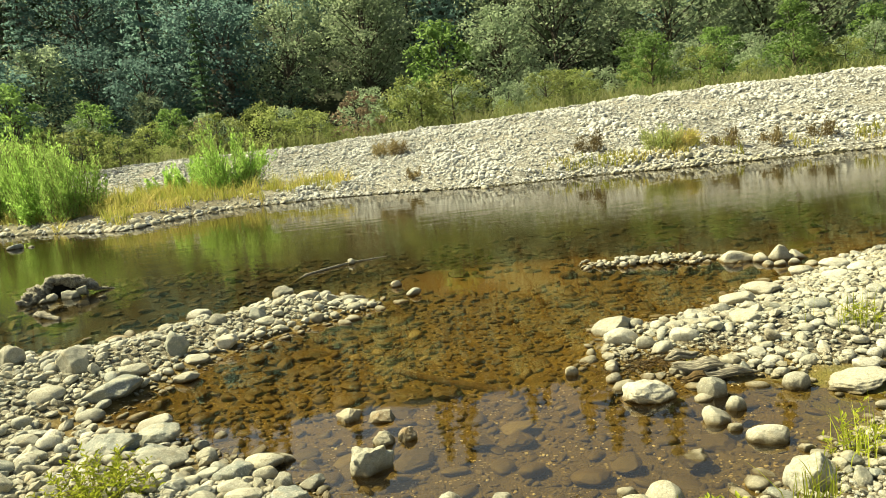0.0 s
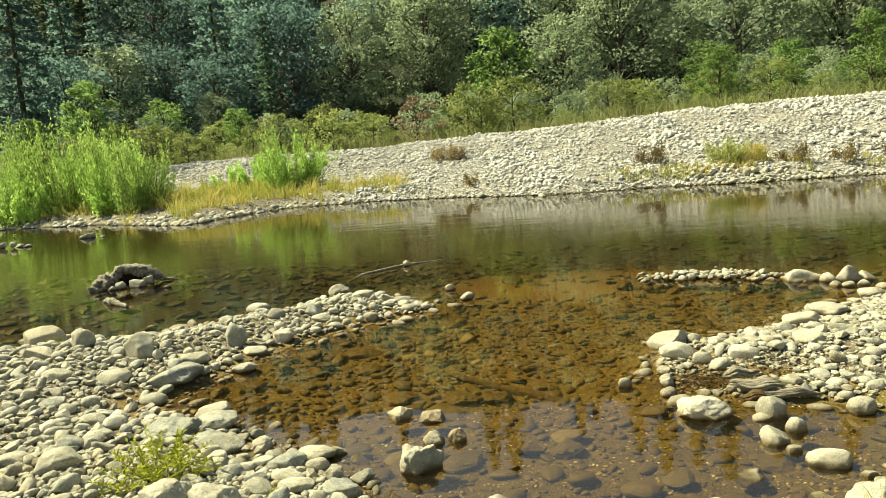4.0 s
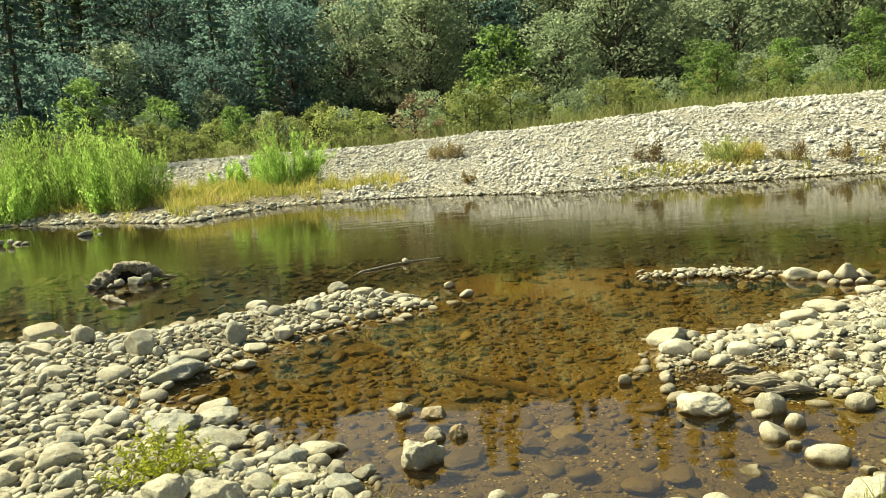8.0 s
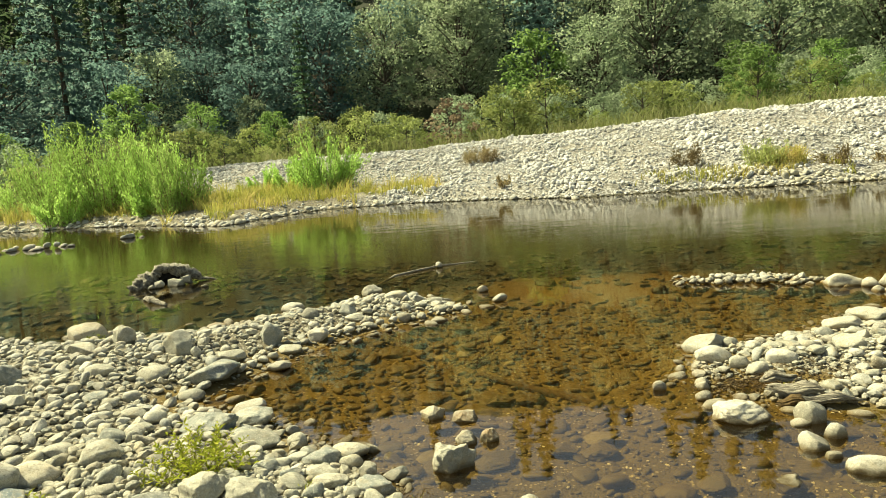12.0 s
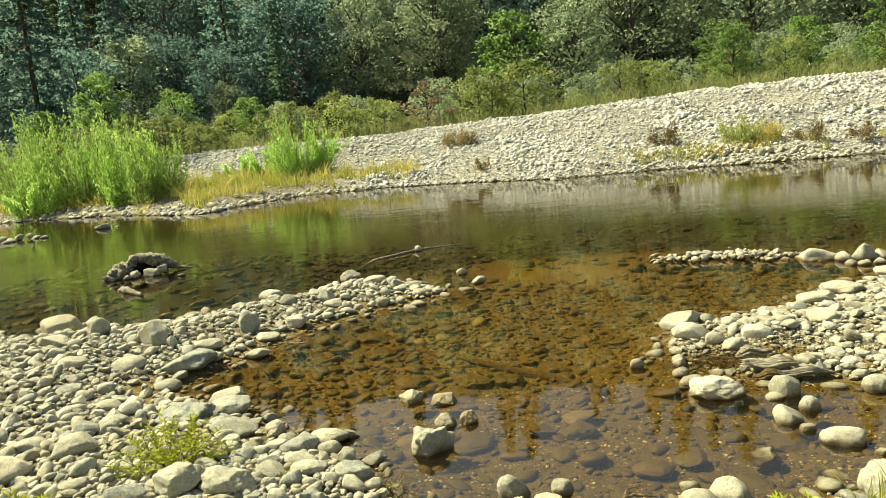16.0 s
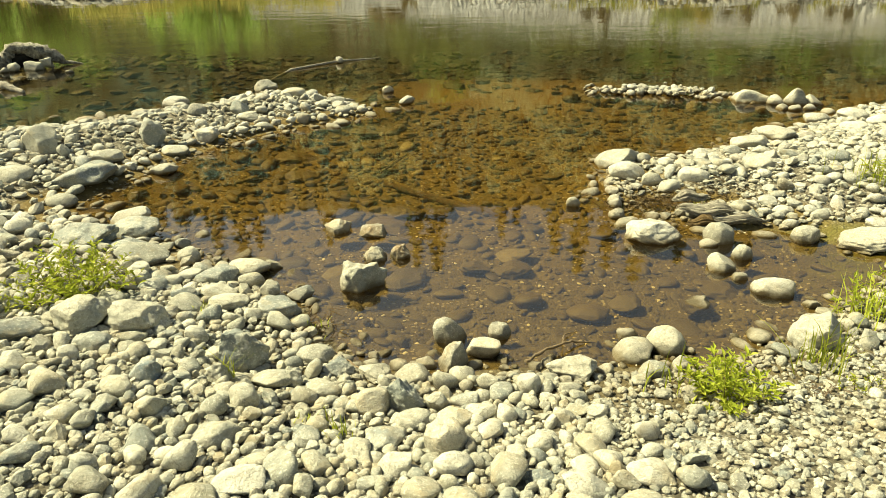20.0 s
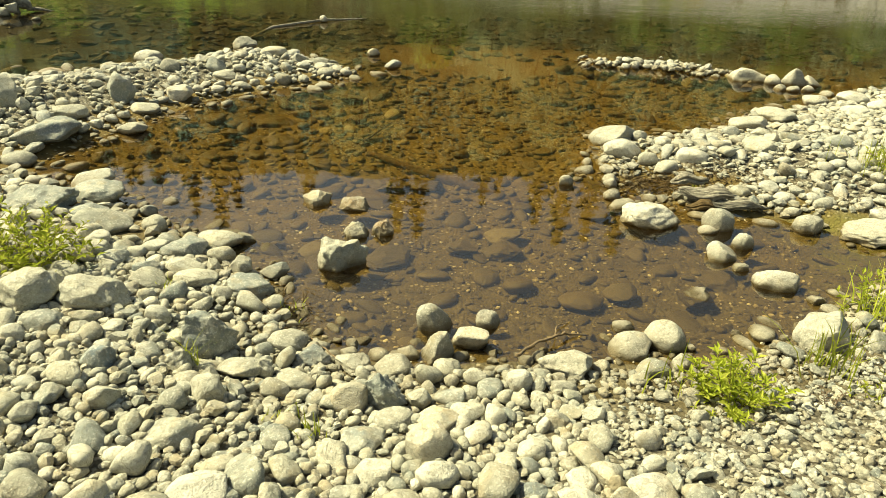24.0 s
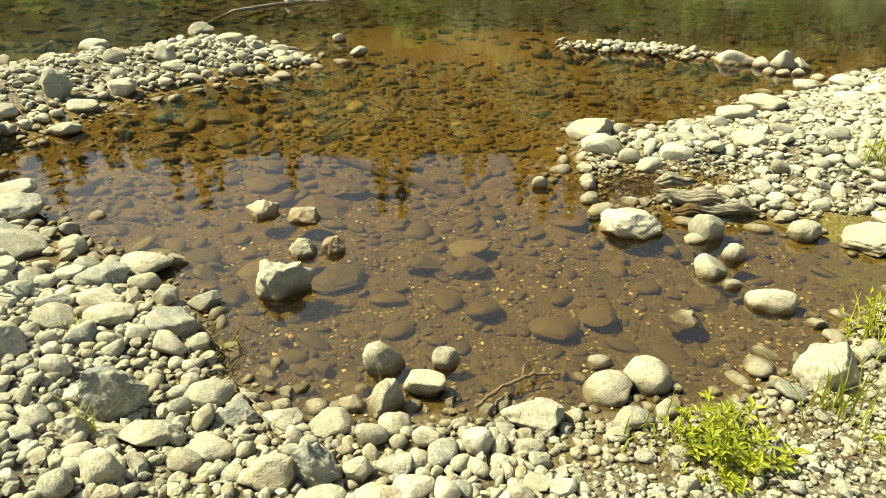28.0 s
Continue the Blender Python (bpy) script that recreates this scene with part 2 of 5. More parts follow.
def water_material():
    """Clear shallow water with a faint brown tint and small ripples that grow towards midstream."""
    s = Shader("water")
    y = s.axis(1)
    stretch = s.t.nodes.new("ShaderNodeVectorMath")
    stretch.operation = "MULTIPLY"
    s.put(stretch.inputs[0], s.pos.outputs["Position"])
    stretch.inputs[1].default_value = (1.0, 2.6, 1.0)
    fine = s.noise(3.2, 2, 0.5, stretch.outputs[0])
    broad = s.noise(0.55, 3, 0.5, stretch.outputs[0])
    chop = s.noise(0.95, 1, 0.4, stretch.outputs[0])
    gain = s.step(s.math("ADD", y, s.math("MULTIPLY", s.noise(0.35, 2), 5.0)), 7.0, 13.0, 0.10, 1.0)
    shore = s.math("ADD", y, s.math("MULTIPLY", s.math("MINIMUM", s.axis(0), 0.0), -0.45))
    breeze = s.math("MULTIPLY", s.step(shore, 9.5, 19.0, 0.0, 1.0), s.step(s.noise(0.12, 2), 0.35, 0.6, 0.55, 1.0))
    small = s.math("MULTIPLY", s.noise(7.0, 2, 0.5, stretch.outputs[0]), s.math("MULTIPLY", s.step(shore, 8.2, 11.5, 0.0, 1.7), s.step(y, 12.0, 17.0, 1.0, 0.15)))
    h = s.math("MULTIPLY", s.math("ADD", s.math("MULTIPLY", fine, s.step(y, 12.0, 17.0, 0.8, 0.25)), s.math("ADD", s.math("ADD", small, s.math("MULTIPLY", broad, 4.0)), s.math("MULTIPLY", s.math("MULTIPLY", chop, breeze), 5.5))), gain)
    b = s.t.nodes.new("ShaderNodeBump")
    b.inputs["Strength"].default_value, b.inputs["Distance"].default_value = 0.05, 0.02
    s.put(b.inputs["Height"], h)
    clear = s.t.nodes.new("ShaderNodeBsdfTransparent")
    clear.inputs[0].default_value = (0.90, 0.80, 0.54, 1)
    gloss = s.t.nodes.new("ShaderNodeBsdfGlossy")
    gloss.inputs["Roughness"].default_value = 0.02
    s.put(gloss.inputs["Normal"], b.outputs[0])
    lean = s.t.nodes.new("ShaderNodeFresnel")
    lean.inputs["IOR"].default_value = 1.38
    s.put(lean.inputs["Normal"], b.outputs[0])
    mirror = s.math("ADD", lean.outputs[0], 0.095)
    m = s.t.nodes.new("ShaderNodeMixShader")
    s.put(m.inputs[0], mirror)
    silt = s.t.nodes.new("ShaderNodeBsdfDiffuse")
    silt.inputs[0].default_value = (0.30, 0.23, 0.12, 1)
    murk = s.t.nodes.new("ShaderNodeMixShader")
    s.put(murk.inputs[0], s.step(y, 3.4, 5.6, 0.020, 0.008))
    s.put(murk.inputs[1], clear.outputs[0])
    s.put(murk.inputs[2], silt.outputs[0])
    s.put(m.inputs[1], murk.outputs[0])
    s.put(m.inputs[2], gloss.outputs[0])
    s.put(s.out.inputs["Surface"], m.outputs[0])
    return s.mat


def leaf_material(name, dark, mid, light, patch=0.7, through_light=0.45):
    """Leaves: colour by tree and by leaf, some light coming through."""
    s = Shader(name, 0.7)
    s.bsdf.inputs["Specular IOR Level"].default_value = 0.12
    leafy = s.ramp(s.math("ADD", s.math("MULTIPLY", s.chance(True), 0.36), s.math("MULTIPLY", s.step(s.noise(patch, 3), 0.3, 0.7), 0.64)), [(0.0, dark), (0.5, mid), (1.0, light)])
    tree = s.step(s.chance(False), 0.0, 1.0, 0.72, 1.25)
    scale = s.t.nodes.new("ShaderNodeVectorMath")
    scale.operation = "SCALE"
    s.put(scale.inputs[0], leafy)
    s.put(scale.inputs[3], tree)
    s.base(scale.outputs[0])
    thin = s.t.nodes.new("ShaderNodeBsdfTranslucent")
    s.put(thin.inputs[0], scale.outputs[0])
    m = s.t.nodes.new("ShaderNodeMixShader")
    m.inputs[0].default_value = through_light
    s.put(m.inputs[1], s.bsdf.outputs[0])
    s.put(m.inputs[2], thin.outputs[0])
    s.put(s.out.inputs["Surface"], m.outputs[0])
    return s.mat


def bark_material(name, a, b, scale=6.0, grain=(1.0, 1.0, 1.0)):
    s = Shader(name, 0.9)
    long = s.t.nodes.new("ShaderNodeVectorMath")
    long.operation = "MULTIPLY"
    s.put(long.inputs[0], s.pos.outputs["Position"])
    long.inputs[1].default_value = grain
    n = s.noise(scale, 6, 0.7, long.outputs[0])
    s.base(s.ramp(n, [(0.3, a), (0.7, b)]))
    s.bump(n, 0.8, 0.03)
    return s.mat


STONE = stone_material("river_stone", False)
STONES = stone_material("river_stones", True)
BANK_STONES = stone_material("bank_stones", True, 0.16)
BAR_STONES = stone_material("bar_stones", True, 0.74, patches=True)
quartz = Shader("pale_gravel", 0.6)
quartz.base(quartz.ramp(quartz.chance(True), [(0.0, (0.20, 0.155, 0.085)), (0.6, (0.38, 0.32, 0.20)), (1.0, (0.62, 0.56, 0.42))]))
QUARTZ = quartz.mat
GROUND = ground_material()
WATER = water_material()
BARK = bark_material("bark", (0.035, 0.030, 0.024), (0.13, 0.11, 0.085))
DRIFT = bark_material("driftwood_grain", (0.045, 0.037, 0.027), (0.46, 0.42, 0.33), 60.0, (0.12, 1.0, 1.0))
SUNK = bark_material("sunken_wood", (0.05, 0.032, 0.012), (0.13, 0.085, 0.034), 20.0)
TWIG = bark_material("twig", (0.10, 0.07, 0.04), (0.26, 0.19, 0.11), 12.0)
OAK = leaf_material("oak_leaves", (0.15, 0.20, 0.12), (0.28, 0.35, 0.22), (0.45, 0.52, 0.36), through_light=0.55)
# needles pushed towards blue-grey, the slope's haze put into their colour
PINE = leaf_material("haze_pine_needles", (0.085, 0.155, 0.14), (0.15, 0.245, 0.215), (0.25, 0.35, 0.30), through_light=0.65)
# lighter green copy of the pine needles, sunlight put into its colour
LIT_PINE = leaf_material("lit_pine_needles", (0.12, 0.22, 0.12), (0.21, 0.34, 0.19), (0.33, 0.47, 0.28), through_light=0.55)
# darker green for the upper trees, their backlit look put into the colour
RIDGE = leaf_material("ridge_needles", (0.045, 0.075, 0.04), (0.085, 0.125, 0.065), (0.15, 0.20, 0.11), through_light=0.4)
# teal oak leaves: blue haze over the left slope painted into the colour
TEAL = leaf_material("haze_oak_leaves", (0.085, 0.155, 0.145), (0.13, 0.215, 0.195), (0.185, 0.28, 0.245), through_light=0.65)
GREEN = leaf_material("alder_leaves", (0.11, 0.18, 0.05), (0.185, 0.285, 0.09), (0.28, 0.40, 0.15), through_light=0.55)
YELLOWISH = leaf_material("dry_shrub_leaves", (0.15, 0.20, 0.065), (0.27, 0.32, 0.11), (0.42, 0.44, 0.20), through_light=0.55)
WILLOW = leaf_material("willow_leaves", (0.22, 0.36, 0.085), (0.36, 0.53, 0.14), (0.50, 0.66, 0.23), through_light=0.58)
GRASS = leaf_material("grass_blades", (0.19, 0.25, 0.045), (0.38, 0.36, 0.10), (0.56, 0.44, 0.20), through_light=0.45)
WEED = leaf_material("weed_leaves", (0.18, 0.23, 0.025), (0.38, 0.43, 0.055), (0.62, 0.60, 0.14), 30.0, through_light=0.5)
RUSTY = leaf_material("rusty_leaves", (0.10, 0.075, 0.055), (0.19, 0.145, 0.10), (0.30, 0.23, 0.16))
PALE = leaf_material("pale_dry_leaves", (0.14, 0.13, 0.10), (0.28, 0.25, 0.20), (0.42, 0.38, 0.31))

# ---- terrain ----
NEAR_SHORE = [(-60, 16), (-25, 11.5), (-12, 8.8), (-7, 7.2), (-4.85, 6.5), (-4.4, 6.75), (-3.8, 6.6), (-3.3, 6.75), (-2.75, 7.3), (-2.2, 7.6), (-2.0, 8.0), (-1.5, 7.95), (-0.9, 7.4),
              (-0.7, 7.1), (-1.05, 6.75), (-1.5, 6.45), (-1.9, 6.05), (-2.1, 5.6), (-2.35, 5.1), (-2.5, 4.6), (-2.2, 4.3), (-1.8, 4.1), (-1.45, 3.8), (-1.15, 3.6), (-0.83, 3.25),
              (-0.7, 2.98), (-0.49, 2.73), (-0.3, 2.66), (0.08, 2.69), (0.46, 2.68), (0.7, 2.67), (0.98, 2.74), (1.29, 2.88), (1.62, 3.15), (2.1, 3.45), (2.7, 3.45)]
RIGHT_SHORE = [(2.7, 3.62), (2.2, 3.62), (1.93, 3.84), (1.8, 3.97), (1.54, 4.05), (1.22, 4.14), (0.93, 4.3), (0.88, 4.6), (1.03, 5.05), (1.06, 5.33), (1.53, 5.36), (2.1, 5.59),
               (2.4, 5.95), (3.04, 6.2), (3.76, 6.75), (5.0, 7.2), (8.0, 7.6), (30, 7.0), (60, 4), (60, -60), (-60, -60)]
FAR_SHORE = [(-400, 150), (-60, 42), (-30, 30), (-21, 25.4), (-18, 25.4), (-14, 24.0), (-11.0, 21.8), (-9.4, 20.7), (-8.7, 22.3), (-7.5, 24.8), (-4.1, 25.0), (-0.7, 23.3), (1.9, 21.2), (4.5, 21.1), (7.4, 20.1),
             (11.2, 19.3), (20, 17.5), (60, 10), (400, -40), (400, 500), (-400, 500)]


def inside_distance(px, py, poly):
    """Signed distance to a polygon's edge, positive inside."""
    poly = np.array(poly, float)
    best = np.full(px.shape, 1e9)
    inside = np.zeros(px.shape, bool)
    for (ax, ay), (bx, by) in zip(poly, np.roll(poly, -1, 0)):
        ex, ey = bx - ax, by - ay
        t = np.clip(((px - ax) * ex + (py - ay) * ey) / (ex * ex + ey * ey + 1e-12), 0, 1)
        best = np.minimum(best, np.hypot(px - ax - t * ex, py - ay - t * ey))
        cross = (ay > py) != (by > py)
        with np.errstate(divide="ignore", invalid="ignore"):
            inside ^= cross & (px < (bx - ax) * (py - ay) / (by - ay) + ax)
    return np.where(inside, best, -best)


def wavy(px, py, size, seed):
    """Smooth noise, about -1 to 1, from summed sines."""
    r = np.random.default_rng(seed)
    out = np.zeros(px.shape)
    for k in range(7):
        a, f, p = r.uniform(0, math.tau), r.uniform(0.6, 1.7) / size * math.tau, r.uniform(0, math.tau)
        out += np.sin(px * f * math.cos(a) + py * f * math.sin(a) + p)
    return out / 3.2


def smooth(v, a, b):
    v = np.clip((v - a) / (b - a), 0, 1)
    return v * v * (3 - 2 * v)


def height(px, py):
    """Ground height; the water's surface is at 0."""
    px, py = np.asarray(px, float), np.asarray(py, float)
    near = inside_distance(px, py, NEAR_SHORE + RIGHT_SHORE)
    far = inside_distance(px, py, FAR_SHORE)
    bank = 0.03 * smooth(near, 0.0, 0.12) + 0.13 * smooth(near, 0.05, 1.0) + 0.10 * smooth(near, 0.8, 4.0) + 0.9 * smooth(near, 6, 30)
    bank = bank + 0.012 * wavy(px, py, 0.5, 3) * smooth(near, 0.0, 0.3)
    bank = bank - 0.07 * np.exp(-((px - 1.34) ** 2 / 0.20 + (py - 4.46) ** 2 / 0.045))
    left = smooth(-px, 3.0, 7.0)
    crest = np.interp(px, (-9.0, -2.5, 3.0, 9.5), (1.66, 1.76, 1.86, 2.10))
    rise = 0.35 * smooth(far, 0.0, 1.2) + (1.0 - left) * (crest * smooth(far, 0.4, 12.5) ** 0.85) + left * (0.25 * smooth(far, 1, 4) + 1.42 * smooth(far, 4.5, 12.5))
    rise = rise + (0.05 * wavy(px, py, 3.0, 5) + 0.035 * wavy(px, py, 0.9, 6)) * smooth(far, 0.3, 2.0)
    hill = 0.52 * np.maximum(0, py - 50 - 4 * wavy(px, py, 40, 8)) * smooth(py, 46, 70)
    hill = np.minimum(hill, 60 + 6 * wavy(px, py, 60, 9))
    rise = rise + hill
    edge = np.maximum(near, far)
    depth = -np.minimum(0.09 * smooth(-edge, 0.0, 0.5) + 0.45 * smooth(py + 0.35 * px * (px < 0), 8.0, 13.0) * smooth(-edge, 0.3, 3.0), 0.6)
    depth = depth + 0.012 * wavy(px, py, 0.8, 11) * smooth(-edge, 0.05, 0.4)
    return np.where(near > 0, bank, np.where(far > 0, rise, depth))


def sheet(name, xs, ys, zfun, material):
    gx, gy = np.meshgrid(xs, ys)
    gz = zfun(gx, gy)
    nx, ny = len(xs), len(ys)
    verts = np.stack([gx.ravel(), gy.ravel(), gz.ravel()], 1)
    i = (np.arange(ny - 1)[:, None] * nx + np.arange(nx - 1)[None, :]).ravel()
    return mesh_object(name, verts, np.stack([i, i + 1, i + nx + 1, i + nx], 1), material, True)


def mesh_object(name, verts, faces, material, shade=True, parent=None):
    """One mesh object from arrays; faces all triangles or all quads."""
    me = bpy.data.meshes.new(name)
    verts, faces = np.asarray(verts, np.float32), np.asarray(faces, np.int32)
    k = faces.shape[1]
    me.vertices.add(len(verts))
    me.vertices.foreach_set("co", verts.ravel())
    me.loops.add(faces.size)
    me.loops.foreach_set("vertex_index", faces.ravel())
    me.polygons.add(len(faces))
    me.polygons.foreach_set("loop_start", np.arange(len(faces), dtype=np.int32) * k)
    me.polygons.foreach_set("use_smooth", np.full(len(faces), shade))
    me.update(calc_edges=True)
    me.validate()
    me.materials.append(material)
    ob = new(name, me)
    if parent:
        ob.parent = parent
    return ob


def spread(fine_a, fine_b, step, reach, growth=1.14):
    mid = list(np.arange(fine_a, fine_b + step / 2, step))
    lo, hi, s = [], [], step
    while mid[0] - sum(lo) > -reach or mid[-1] + sum(hi) < reach:
        s *= growth
        lo.append(s)
        hi.append(s)
        if len(lo) > 90:
            break
    return np.array(list(mid[0] - np.cumsum(lo))[::-1] + mid + list(mid[-1] + np.cumsum(hi)))


xs = spread(-5.5, 5.5, 0.075, 600)
ys = np.concatenate([-np.geomspace(0.6, 300, 30)[::-1], np.arange(-0.5, 9.0, 0.075), np.arange(9.0, 19, 0.25), np.arange(19, 40, 0.3), np.geomspace(40, 600, 45)])
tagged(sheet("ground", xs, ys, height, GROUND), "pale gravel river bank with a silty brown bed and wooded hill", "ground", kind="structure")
water = sheet("water", np.linspace(-300, 300, 61), np.linspace(-1, 60, 20), lambda a, b: 0 * a, WATER)
tagged(water, "clear shallow brown-green river water with small ripples", "water", kind="structure")


# ---- stones ----
def ico(level):
    bm = bmesh.new()
    bmesh.ops.create_icosphere(bm, subdivisions=level, radius=1)
    v = np.array([p.co[:] for p in bm.verts])
    f = np.array([[p.index for p in q.verts] for q in bm.faces])
    bm.free()
    return v, f


ICO = {k: ico(k) for k in (1, 2, 3, 4, 5)}


def stone_shape(seed, level, cuts=5, sharp=0.25, lumps=0.12):
    """Unit river stone: a ball with low lumps and a few flats; sharp 0 is well worn, 1 is broken rock."""
    r = np.random.default_rng(seed)
    v = ICO[level][0].copy()
    for k in range(4):
        d = r.normal(size=3)
        d /= np.linalg.norm(d)
        v *= 1 + 1.3 * lumps * r.uniform(0.3, 1.0) * np.sin((v @ d)[:, None] * r.uniform(1.4, 3.2) + r.uniform(0, 6))
    if level > 2:
        for k in range(10):
            d = r.normal(size=3)
            v *= 1 + (0.007 + 0.012 * sharp) * np.sin((v @ d)[:, None] * r.uniform(3, 7) + r.uniform(0, 6))
    for k in range(cuts):
        d = r.normal(size=3) * (1, 1, 0.9)
        d /= np.linalg.norm(d)
        limit = r.uniform(0.58, 0.86) if sharp > 0.5 else r.uniform(0.64, 0.92)
        over = np.maximum(v @ d - limit, 0)
        v -= min(0.98, 0.72 + 0.30 * sharp) * over[:, None] * d
    if level > 3 and sharp > 0.5:
        v *= 1 + (0.11 if sharp < 0.95 else 0.17) * np.array([noise.fractal(Vector(p) * 2.4 + Vector((seed, 0, 0)), 0.9, 2.1, 5) for p in v])[:, None]
    elif level > 3:
        v *= 1 + 0.042 * np.array([noise.fractal(Vector(p) * 2.2 + Vector((seed, 0, 0)), 0.8, 2.2, 5) for p in v])[:, None]
    v -= (v.max(0) + v.min(0)) / 2
    return v / ((v.max(0) - v.min(0)) / 2)


SHAPES = {1: [stone_shape(100 + i, 1, 6, 0.9 if i % 2 == 0 else 0.35) for i in range(18)], 2: [stone_shape(200 + i, 2, 9, 0.95 if i % 2 == 0 else 0.4, 0.18) for i in range(24)],
          3: [stone_shape(260 + i, 3, 9, 0.95 if i % 2 == 0 else 0.4, 0.18) for i in range(24)]}


def slab_shape(seed):
    """A flat-topped worn slab with steep sides."""
    v = stone_shape(seed, 2, 4, 0.2, 0.16)
    v[:, 2] = np.clip(v[:, 2] * 1.9, -1, 1) * (1 - 0.12 * np.hypot(v[:, 0], v[:, 1]))
    v[:, :2] *= (1 + 0.18 * (1 - np.abs(v[:, 2:])))
    return v / np.abs(v).max(0)


SHAPES["slab"], ICO["slab"] = [slab_shape(320 + i) for i in range(16)], ICO[2]


def turn_matrix(yaw, tilt_x, tilt_y):
    cz, sz, cx, sx, cy, sy = np.cos(yaw), np.sin(yaw), np.cos(tilt_x), np.sin(tilt_x), np.cos(tilt_y), np.sin(tilt_y)
    return np.array([[cz, -sz, 0], [sz, cz, 0], [0, 0, 1]]) @ np.array([[1, 0, 0], [0, cx, -sx], [0, sx, cx]]) @ np.array([[cy, 0, sy], [0, 1, 0], [-sy, 0, cy]])


def placed(shape, x, y, z, a, b, c, yaw, tx=0.0, ty=0.0):
    return (shape * (a, b, c)) @ turn_matrix(yaw, tx, ty).T + (x, y, z)


def stone_field(name, spots, level, material, label):
    """Many stones in one mesh. spots: rows of x, y, z, half sizes a, b, c, yaw, tilts."""
    faces, n = ICO[level][1], len(ICO[level][0])
    vs, fs, soft = [], [], []
    for i, s in enumerate(spots):
        k = (i * 7 + 3) % len(SHAPES[level])
        vs.append(placed(SHAPES[level][k], *s))
        fs.append(faces + i * n)
        soft.append(np.full(len(faces), level == "slab" or k % 2 != 0 and level > 1))
    if vs:
        ob = mesh_object(name, np.concatenate(vs), np.concatenate(fs), material)
        ob.data.polygons.foreach_set("use_smooth", np.concatenate(soft))
        return tagged(ob, label, "stones", kind="stuff")


class Packing:
    """Stones laid large to small, none through another."""

    def __init__(self, cell=0.12):
        self.cell, self.bins = cell, {}

    def free(self, x, y, r, slack=0.85):
        c = self.cell
        k = int(math.ceil((r + 0.2) / c))
        i, j = int(math.floor(x / c)), int(math.floor(y / c))
        for p in range(i - k, i + k + 1):
            for q in range(j - k, j + k + 1):
                for (u, v, w) in self.bins.get((p, q), ()):
                    if (u - x) ** 2 + (v - y) ** 2 < ((w + r) * slack) ** 2:
                        return False
        return True

    def add(self, x, y, r):
        self.bins.setdefault((int(math.floor(x / self.cell)), int(math.floor(y / self.cell))), []).append((x, y, r))


packing = Packing()


def stone(name, x, y, w, d, h, top, seed, sharp=0.2, yaw=0.0, label="pale rounded river stone", level=4, group="river stones", material=None):
    """A single stone, w by d by h, its top at the given height over the water."""
    level = 5 if sharp > 0.55 and level == 4 and y < 4.6 else 3 if level == 4 and y > 4.6 and w < 0.2 else level
    v = stone_shape(seed, level, (5 if sharp < 0.12 else 8) + int(9 * sharp), sharp, 0.06 + 0.04 * (seed % 3))
    r = np.random.default_rng(seed)
    v = (v * (w / 2, d / 2, h / 2)) @ turn_matrix(yaw, r.uniform(-0.16, 0.16), r.uniform(-0.16, 0.16)).T
    ob = mesh_object(name, v, ICO[level][1], material or STONE)
    ob.location = (x, y, top - h / 2)
    packing.add(x, y, (w + d) / 4 * 0.95)
    return tagged(ob, label, "stone", group)


# single stones: x, y, width, height, top above the water, sharpness, tone
POOL_STONES = [
    (-0.75, 4.15, 0.159, 0.076, 0.065, 0.7, 't'), (-0.55, 3.46, 0.235, 0.135, 0.12, 0.9, 'p'), (-0.38, 3.78, 0.11, 0.075, 0.066, 0.7, 'b'),
    (-0.51, 3.75, 0.123, 0.076, 0.066, 0.5, 'p'), (-0.54, 4.09, 0.168, 0.061, 0.052, 0.6, 'b'), (1.02, 3.95, 0.314, 0.113, 0.097, 0.6, 'w'),
    (1.37, 3.88, 0.163, 0.127, 0.109, 0.2, 'p'), (1.4, 3.66, 0.106, 0.082, 0.071, 0.2, 'p'), (1.25, 3.54, 0.153, 0.083, 0.071, 0.1, 'w'),
    (1.29, 3.43, 0.078, 0.037, 0.031, 0.2, 'p'), (1.29, 3.83, 0.103, 0.037, 0.032, 0.2, 'w'), (1.39, 3.29, 0.207, 0.086, 0.074, 0.05, 'w'),
    (1.0, 3.2, 0.15, 0.05, 0.022, 0.4, 'p'), (1.5, 3.14, 0.075, 0.035, 0.03, 0.2, 'p'),
]
POOL_EDGE_STONES = [
    (0.57, 2.79, 0.193, 0.074, 0.063, 0.0, 'p'), (0.73, 2.83, 0.171, 0.103, 0.088, 0.05, 'p'), (0.6, 2.94, 0.092, 0.033, 0.029, 0.2, 'p'),
    (0.74, 2.67, 0.087, 0.068, 0.062, 0.2, 'w'), (1.33, 2.79, 0.225, 0.12, 0.136, 0.55, 'p'), (-0.15, 2.96, 0.145, 0.109, 0.094, 0.1, 'p'),
    (-0.02, 2.84, 0.143, 0.077, 0.067, 0.3, 't'), (0.06, 2.96, 0.101, 0.065, 0.056, 0.3, 'p'), (-0.15, 2.74, 0.124, 0.13, 0.112, 0.6, 'p'),
    (-0.25, 2.76, 0.091, 0.043, 0.037, 0.1, 'p'), (0.68, 4.47, 0.095, 0.068, 0.058, 0.3, 'p'), (0.95, 4.5, 0.11, 0.06, 0.052, 0.2, 'p'),
    (0.92, 4.3, 0.086, 0.048, 0.041, 0.2, 'p'),
]
